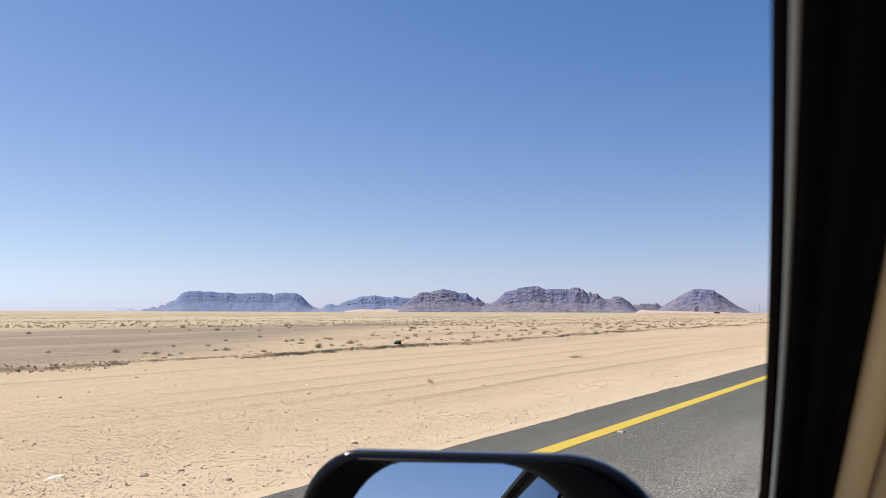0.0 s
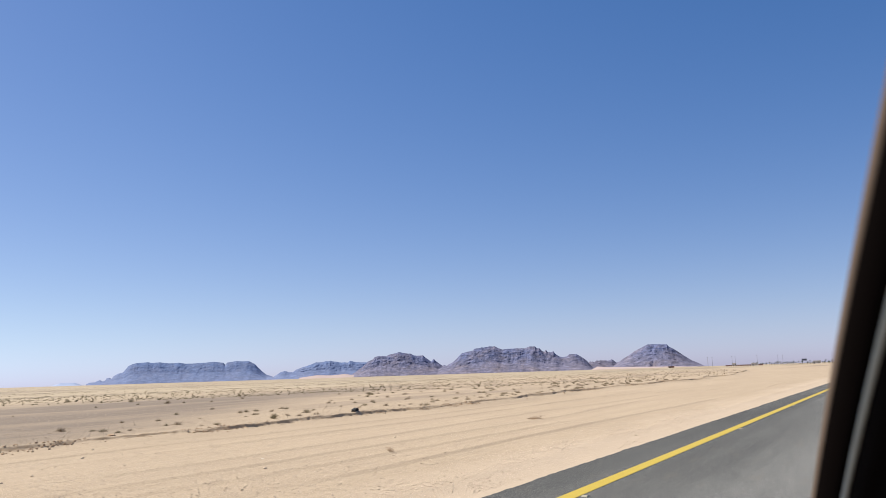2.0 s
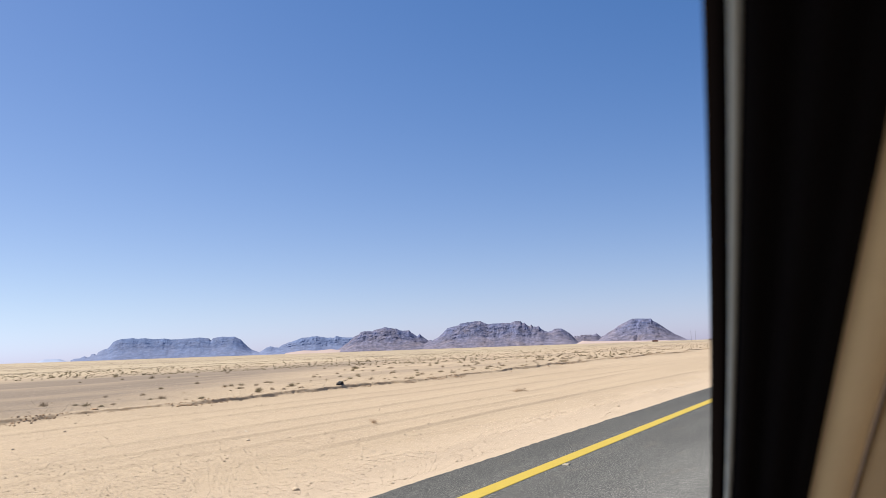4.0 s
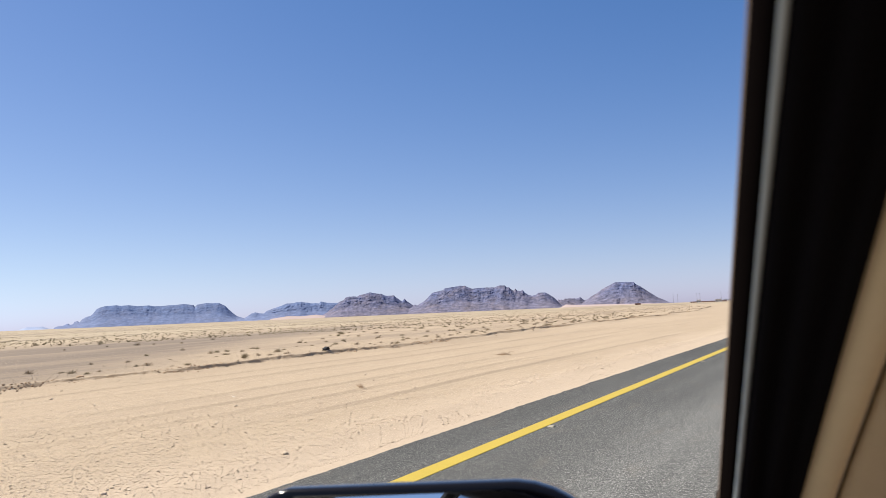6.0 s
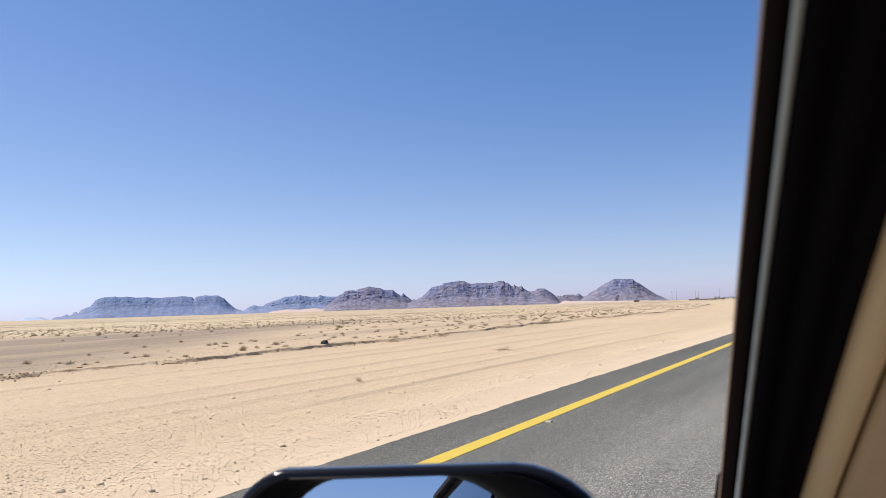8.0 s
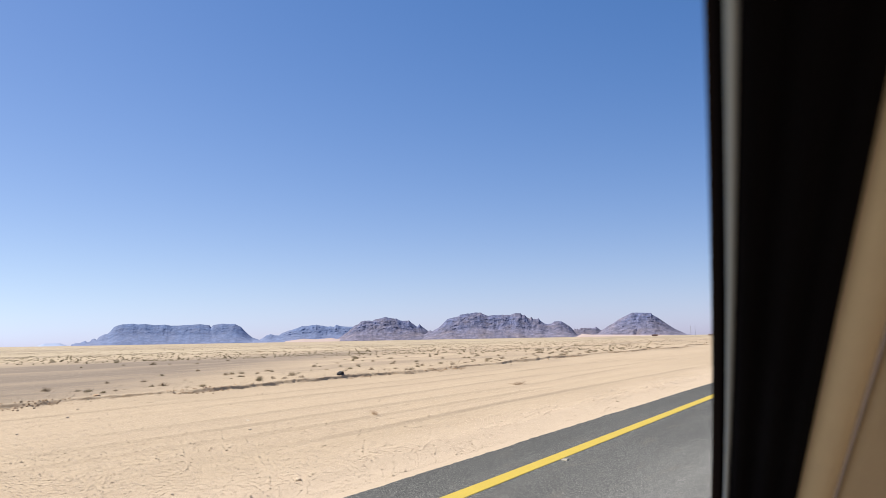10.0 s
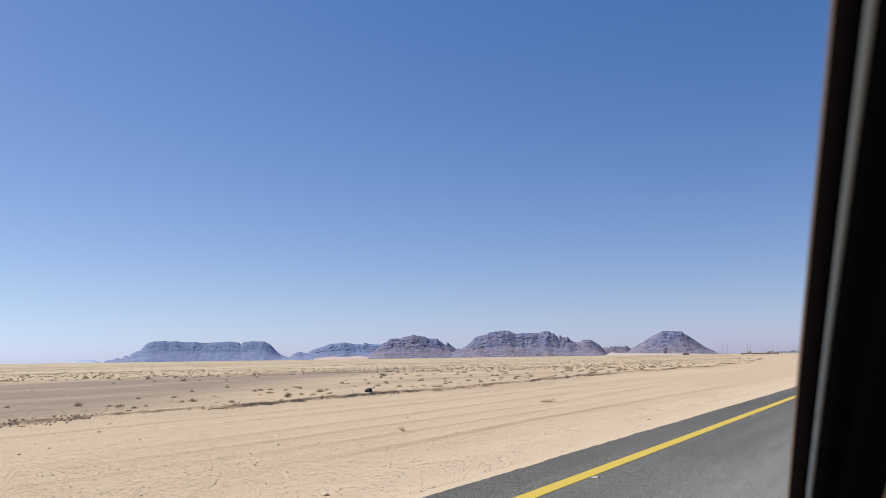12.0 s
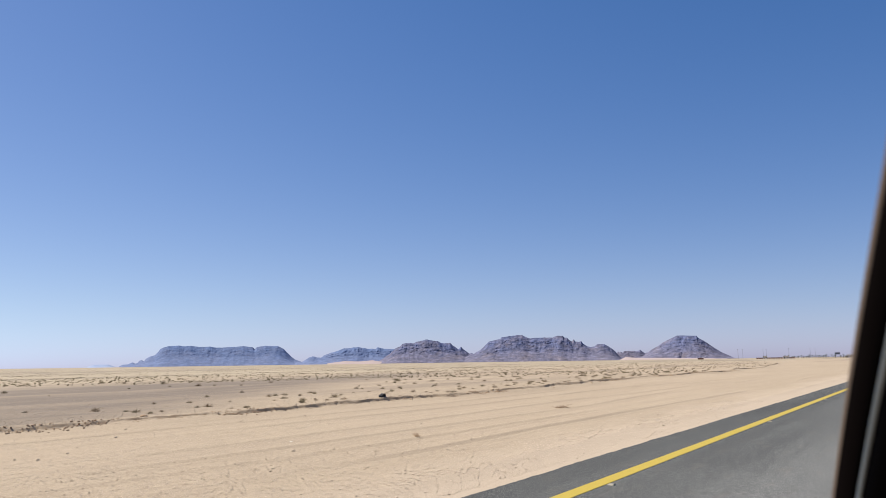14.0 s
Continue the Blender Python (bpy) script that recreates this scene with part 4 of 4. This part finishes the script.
for k in range(34):
    az, r = radians(rng.uniform(12, 60)), 8 * math.exp(rng.uniform(0, 1.2))
    x, y = r * math.cos(az), r * math.sin(az)
    if y < ROAD_LEFT + 0.3 or y > 20:
        continue
    sz = rng.uniform(0.03, 0.08)
    ob = new("stone", lumps[k % 4])
    ob.matrix_world = pose(x, y, height(x, y) - 0.15 * sz, 0, 0, rng.uniform(0, 360)) @ Matrix.Diagonal((sz, sz, sz, 1))
    tagged(ob, "brown angular stone lying on the sand", "stone", "stones on the sand")
for k in range(36):
    x = float(rng.normal((11, 19, 34, 52)[k % 4], (3.0, 4.0, 5.0, 9.0)[k % 4]))
    y = float(bank_y(np.array([x]))[0]) + float(rng.normal(-0.05, 0.22))
    sz = float(rng.uniform(0.05, 0.13)) * (1.5 if k % 9 == 0 else 1)
    ob = new("earth_clod", clods[k % 4])
    ob.matrix_world = pose(x, y, height(x, y) - 0.2 * sz, 0, 0, rng.uniform(0, 360)) @ Matrix.Diagonal((sz * 1.3, sz, sz * 0.8, 1))
    tagged(ob, "dark clod of dried earth on the bank", "clod", "clods along the bank")


# ---- desert shrubs ----
def shrub(seed, dry=False):
    """A low desert shrub, about one unit wide: a fan of forked twigs with small leaf tufts."""
    g = random.Random(seed)
    tv, tf, lv, lf = [], [], [], []

    def twig(a, b, r0, r1):
        d = (b - a).normalized()
        s1 = d.orthogonal().normalized()
        s2 = d.cross(s1)
        base = len(tv)
        for p, r in ((a, r0), (b, r1)):
            for i in range(3):
                t = 2.094 * i
                tv.append(p + (s1 * math.cos(t) + s2 * math.sin(t)) * r)
        for i in range(3):
            tf.append((base + i, base + (i + 1) % 3, base + 3 + (i + 1) % 3, base + 3 + i))

    for k in range(58):
        t, lean = g.uniform(0, 6.283), g.uniform(0.1, 1.45)
        length = g.uniform(0.22, 0.55)
        foot = Vector((math.cos(t) * 0.05, math.sin(t) * 0.05, -0.03))
        mid = foot + Vector((math.cos(t) * math.sin(lean), math.sin(t) * math.sin(lean), math.cos(lean) * 0.8)) * length * 0.5
        twig(foot, mid, 0.008, 0.005)
        for f in range(3):
            tip = mid + Vector((math.cos(t + g.uniform(-0.8, 0.8)) * math.sin(lean), math.sin(t + g.uniform(-0.8, 0.8)) * math.sin(lean), math.cos(lean) * 0.7 + g.uniform(-0.1, 0.25))) * length * g.uniform(0.35, 0.65)
            twig(mid, tip, 0.005, 0.002)
            for q in range(2 if dry else 5):
                c = mid.lerp(tip, g.uniform(0.35, 1.05))
                base = len(lv)
                for i in range(3):
                    lv.append(c + Vector((g.uniform(-1, 1), g.uniform(-1, 1), g.uniform(-0.8, 1))) * 0.026)
                lf.append((base, base + 1, base + 2))
    ob = mesh_object("shrub", tv, tf, TWIG)
    mesh_object("foliage", lv, lf, LEAF if not dry else TWIG, parent=ob)
    return tagged(ob, "low dry desert shrub with bare twigs on pale sand" if dry else "low grey-green desert shrub on pale sand", "shrub", "shrubs on the plain")


kinds = [shrub(k, k % 2 == 0) for k in range(6)]
spots = []
while len(spots) < 190:
    az, d = radians(rng.uniform(4, 62)), 24 * math.exp(rng.uniform(0, 2.2))
    x, y = d * math.cos(az), d * math.sin(az)
    if y < float(bank_y(np.array([x]))[0]) + 0.4:
        continue
    if y - 0.52 * x > 12 and y < 70 and rng.uniform() < 0.8:
        continue
    if fbm(np.array([x * 0.03]), np.array([y * 0.05]), 3, 50)[0] < 0.42:
        continue
    spots.append((x, y))
# a thicker fringe of shrubs just beyond the bank
while len(spots) < 262:
    x = float(rng.uniform(15, 95))
    y = float(bank_y(np.array([x]))[0]) + 0.5 + float(rng.exponential(5.0))
    if fbm(np.array([x * 0.09]), np.array([y * 0.2]), 3, 53)[0] > 0.47:
        spots.append((x, y))
for k, (x, y) in enumerate(spots):
    sz = float(rng.uniform(0.25, 0.75)) * (0.72 if math.hypot(x, y) < 60 else 1.05) * (1.0 if k >= 190 else 0.95)
    m = pose(x, y, height(x, y), 0, 0, rng.uniform(0, 360))
    if k < 6:
        ob = kinds[k]
    else:
        ob = copy_thing(kinds[k % 6], m)
    ob.matrix_world = m @ Matrix.Diagonal((sz, sz, sz * float(rng.uniform(0.6, 0.95)), 1))


def far_shrubs(n, seed):
    """Distant tufts beyond counting: crossed ragged clumps in one mesh."""
    g = np.random.default_rng(seed)
    az, d = np.radians(g.uniform(0, 66, n)), 85 * np.exp(g.uniform(0, 2.7, n))
    x, y = d * np.cos(az), d * np.sin(az)
    keep = (y > bank_y(x) + 1) & (fbm(x * 0.008, y * 0.02, 3, 52) > 0.36)
    x, y, d = x[keep], y[keep], d[keep]
    n = len(x)
    z = ground_z(x, y)
    size = g.uniform(0.15, 0.5, n) * (0.8 + 0.0005 * d)
    blades = 9
    t = g.uniform(0, 6.283, (n, blades))
    r = g.uniform(0.25, 0.55, (n, blades)) * size[:, None]
    h = g.uniform(0.15, 0.42, (n, blades)) * size[:, None]
    tip = np.stack([x[:, None] + np.cos(t) * r, y[:, None] + np.sin(t) * r, z[:, None] + h], -1)
    w = size[:, None] * 0.16
    a = np.stack([x[:, None] + np.cos(t + 1.2) * w, y[:, None] + np.sin(t + 1.2) * w, z[:, None] + 0 * t - 0.03], -1)
    b = np.stack([x[:, None] + np.cos(t - 1.2) * w, y[:, None] + np.sin(t - 1.2) * w, z[:, None] + 0 * t - 0.03], -1)
    v = np.stack([a, b, tip], 2).reshape(-1, 3)
    ob = fast_mesh("far_shrubs", v, np.arange(len(v)).reshape(-1, 3), SCRUB, smooth=False, tris=True)
    return tagged(ob, "distant dry scrub dotted over the desert plain", "scrub", kind="stuff")


far_shrubs(17000, 8)


# ---- litter beside the road ----
def litter(name, material, x, y, size, seed, label, category, flat=0.6, sub=3, rough=0.7, turn=0):
    ob = new(name, lump_mesh(name, material, seed, sub=sub, rough=rough, flat=flat))
    ob.matrix_world = pose(x, y, height(x, y) - 0.02, 0, 0, turn) @ Matrix.Diagonal((*size, 1))
    return tagged(ob, label, category)


litter("rubbish_bag", PLASTIC_BLACK, 28.6, 21.5, (0.40, 0.3, 0.25), 4, "shiny black rubbish bag dumped on the bank", "rubbish bag", 0.8)
litter("plastic_bag", PLASTIC_WHITE, 4.55, 7.75, (0.26, 0.12, 0.07), 5, "crumpled cream plastic bag on the sand", "litter", 0.6, turn=20)
litter("plastic_scrap", PLASTIC_WHITE, 13.5, 12.8, (0.14, 0.06, 0.05), 6, "small cream plastic scrap on the sand", "litter", 0.6, turn=70)
litter("cardboard_scrap", CARDBOARD, 13.0, 9.6, (0.30, 0.12, 0.04), 7, "flat brown cardboard scrap on the sand", "litter", 0.4, turn=-10)


def dead_branch(x, y, seed, size):
    g = random.Random(seed)
    tv, tf = [], []

    def limb(a, b, r0, r1):
        d = (b - a).normalized()
        s1 = d.orthogonal().normalized()
        s2 = d.cross(s1)
        k = len(tv)
        for p, r in ((a, r0), (b, r1)):
            for i in range(5):
                tv.append(p + (s1 * math.cos(1.2566 * i) + s2 * math.sin(1.2566 * i)) * r)
        for i in range(5):
            tf.append((k + i, k + (i + 1) % 5, k + 5 + (i + 1) % 5, k + 5 + i))

    for k in range(26):
        a = Vector((g.uniform(-0.3, 0.3), g.uniform(-0.12, 0.12), g.uniform(0.0, 0.06)))
        b = a + Vector((g.uniform(-0.45, 0.45), g.uniform(-0.2, 0.2), g.uniform(-0.01, 0.2)))
        c = b + Vector((g.uniform(-0.25, 0.25), g.uniform(-0.15, 0.15), g.uniform(-0.1, 0.1)))
        c.z, b.z = max(c.z, 0.005), max(b.z, 0.01)
        limb(a, b, 0.014, 0.008)
        limb(b, c, 0.008, 0.004)
    ob = mesh_object("dead_branch", tv, tf, CLOD)
    ob.matrix_world = pose(x, y, height(x, y), 0, 0, g.uniform(0, 360)) @ Matrix.Diagonal((size, size, size, 1))
    return tagged(ob, "tangle of dead dark twigs lying on the sand", "dead branch")


dead_branch(15.4, 10.6, 3, 0.34)
dead_branch(27.0, 12.0, 5, 0.5)


# ---- the settlement on the horizon ----
def far_at(az, dist):
    x, y = dist * math.cos(radians(az)), dist * math.sin(radians(az))
    return x, y, height(x, y)


def lamp_mast():
    mast = new("lamp_mast")
    tagged(mast, "tall grey steel lamp mast on the plain", "lamp mast", "masts on the horizon")
    part("pole", cylinder(0.22, 0.10, 12.0, Matrix.Translation((0, 0, 6.0)), 10), STEEL, mast)
    part("crossarm", box(-0.9, 0.9, -0.06, 0.06, 11.7, 11.85, 0.02), STEEL, mast)
    for sx in (-0.8, 0.8):
        part("lamp_head", box(sx - 0.25, sx + 0.25, -0.15, 0.15, 11.5, 11.7, 0.04), DARK_METAL, mast)
    part("footing", box(-0.5, 0.5, -0.5, 0.5, -0.4, 0.35, 0.05), PLASTER, mast)
    return mast


first = lamp_mast()
masts = [(11.75, 1000), (11.45, 1040), (10.15, 1010), (9.95, 1060), (8.55, 990), (7.25, 1050), (6.95, 1100)]
for k, (az, d) in enumerate(masts):
    m = pose(*far_at(az, d), 0, 0, az * 3)
    ob = first if k == 0 else copy_thing(first, m)
    ob.matrix_world = m


def palm_tree(seed):
    g = random.Random(seed)
    palm = new("palm_tree")
    tagged(palm, "date palm with a ragged dark green crown", "palm tree", "palms on the horizon")
    h = g.uniform(3.2, 6.0)
    rings = []
    for i in range(8):
        z = h * i / 7 - 0.2
        r = 0.26 - 0.08 * i / 7 + (0.03 if i % 2 else 0)
        rings.append([(r * math.cos(0.785 * k) + 0.1 * math.sin(i * 0.5), r * math.sin(0.785 * k), z) for k in range(8)])
    part("trunk", loft(rings), PALM_BARK, palm)
    v, f = [], []
    for k in range(34):
        t, up, ln = g.uniform(0, 6.283), g.uniform(-0.5, 1.2), g.uniform(1.5, 2.4)
        prev = None
        for i in range(5):
            q = i / 4
            c = Vector((math.cos(t) * ln * q * math.cos(up * 0.7), math.sin(t) * ln * q * math.cos(up * 0.7), h - 0.2 + ln * (math.sin(up) * q - 0.75 * q * q)))
            w = 0.24 * (1 - q * 0.85)
            side = Vector((-math.sin(t), math.cos(t), 0)) * w
            n = len(v)
            v += [c - side + Vector((0, 0, -w * 0.6)), c, c + side + Vector((0, 0, -w * 0.6))]
            if i:
                f += [(n - 3, n - 2, n + 1, n), (n - 2, n - 1, n + 2, n + 1)]
    mesh_object("crown", v, f, PALM_LEAF, parent=palm)
    return palm


palms = [palm_tree(k) for k in range(4)]
for k in range(84):
    az = 8.9 - 7.4 * (k + float(rng.uniform(-0.9, 0.9))) / 83
    if 4.85 < az < 5.1:
        continue
    m = pose(*far_at(az, float(rng.uniform(1040, 1160))), 0, 0, rng.uniform(0, 360))
    ob = palms[k] if k < 4 else copy_thing(palms[k % 4], m)
    ob.matrix_world = m @ Matrix.Diagonal((0.85, 0.85, float(rng.uniform(0.38, 0.75)), 1))


def far_house(az, dist, w, d, h, wall, label):
    house = new("house")
    tagged(house, label, "house", "buildings on the horizon")
    part("wall", box(-w / 2, w / 2, -d / 2, d / 2, -0.5, h), wall, house)
    part("roof", box(-w / 2 - 0.15, w / 2 + 0.15, -d / 2 - 0.15, d / 2 + 0.15, h + 0.003, h + 0.35, 0.04), PLASTER, house)
    n = max(2, int(w / 3))
    for i in range(n):
        wx = -w / 2 + w * (i + 0.5) / n
        part("window" if i else "door", box(wx - 0.5, wx + 0.5, -d / 2 - 0.05, -d / 2 + 0.02, 1.0 if i else 0.0, 2.1), DARK_METAL, house)
    house.matrix_world = pose(*far_at(az, dist), 0, 0, az - 90)
    return house


far_house(10.05, 1015, 5, 4, 3.2, PLASTER, "small pale plastered hut with a flat roof")
far_house(8.75, 1020, 7, 5, 2.8, PLASTER, "low pale plastered house with a flat roof")
far_house(4.9, 1090, 9, 6, 3.4, PLASTER, "pale flat-roofed house among palms")
far_house(14.2, 1300, 9, 5, 2.6, BRICK_RED, "low brown shed alone on the plain")


def boundary_wall(az0, az1, dist):
    a, b = Vector(far_at(az0, dist)), Vector(far_at(az1, dist))
    wall = new("boundary_wall")
    tagged(wall, "long low red-brown boundary wall with pale posts", "wall")
    wall.location = a
    n = 16
    step = (b - a) / n
    turn = math.degrees(math.atan2(step.y, step.x))
    for i in range(n):
        ob = part("wall_panel", box(0.25, step.length - 0.25, -0.12, 0.12, -0.6, 1.5), BRICK_RED, wall)
        ob.matrix_basis = pose(*(step * i), 0, 0, turn)
        ob = part("wall_post", box(-0.22, 0.22, -0.22, 0.22, -0.6, 1.8, 0.03), PLASTER, wall)
        ob.matrix_basis = pose(*(step * i), 0, 0, turn)
    return wall


boundary_wall(10.6, 8.2, 1030)


def billboard(az, dist):
    board = new("billboard")
    tagged(board, "dark roadside billboard on two steel posts", "billboard")
    part("panel", box(-3.6, 3.6, -0.15, 0.15, 4.6, 7.6, 0.05), SIGN_PANEL, board)
    for sx in (-2.2, 2.2):
        part("post", cylinder(0.14, 0.14, 7.8, Matrix.Translation((sx, 0.24, 3.5)), 10), STEEL, board)
    board.matrix_world = pose(*far_at(az, dist), 0, 0, az - 90)


billboard(5.65, 1320)
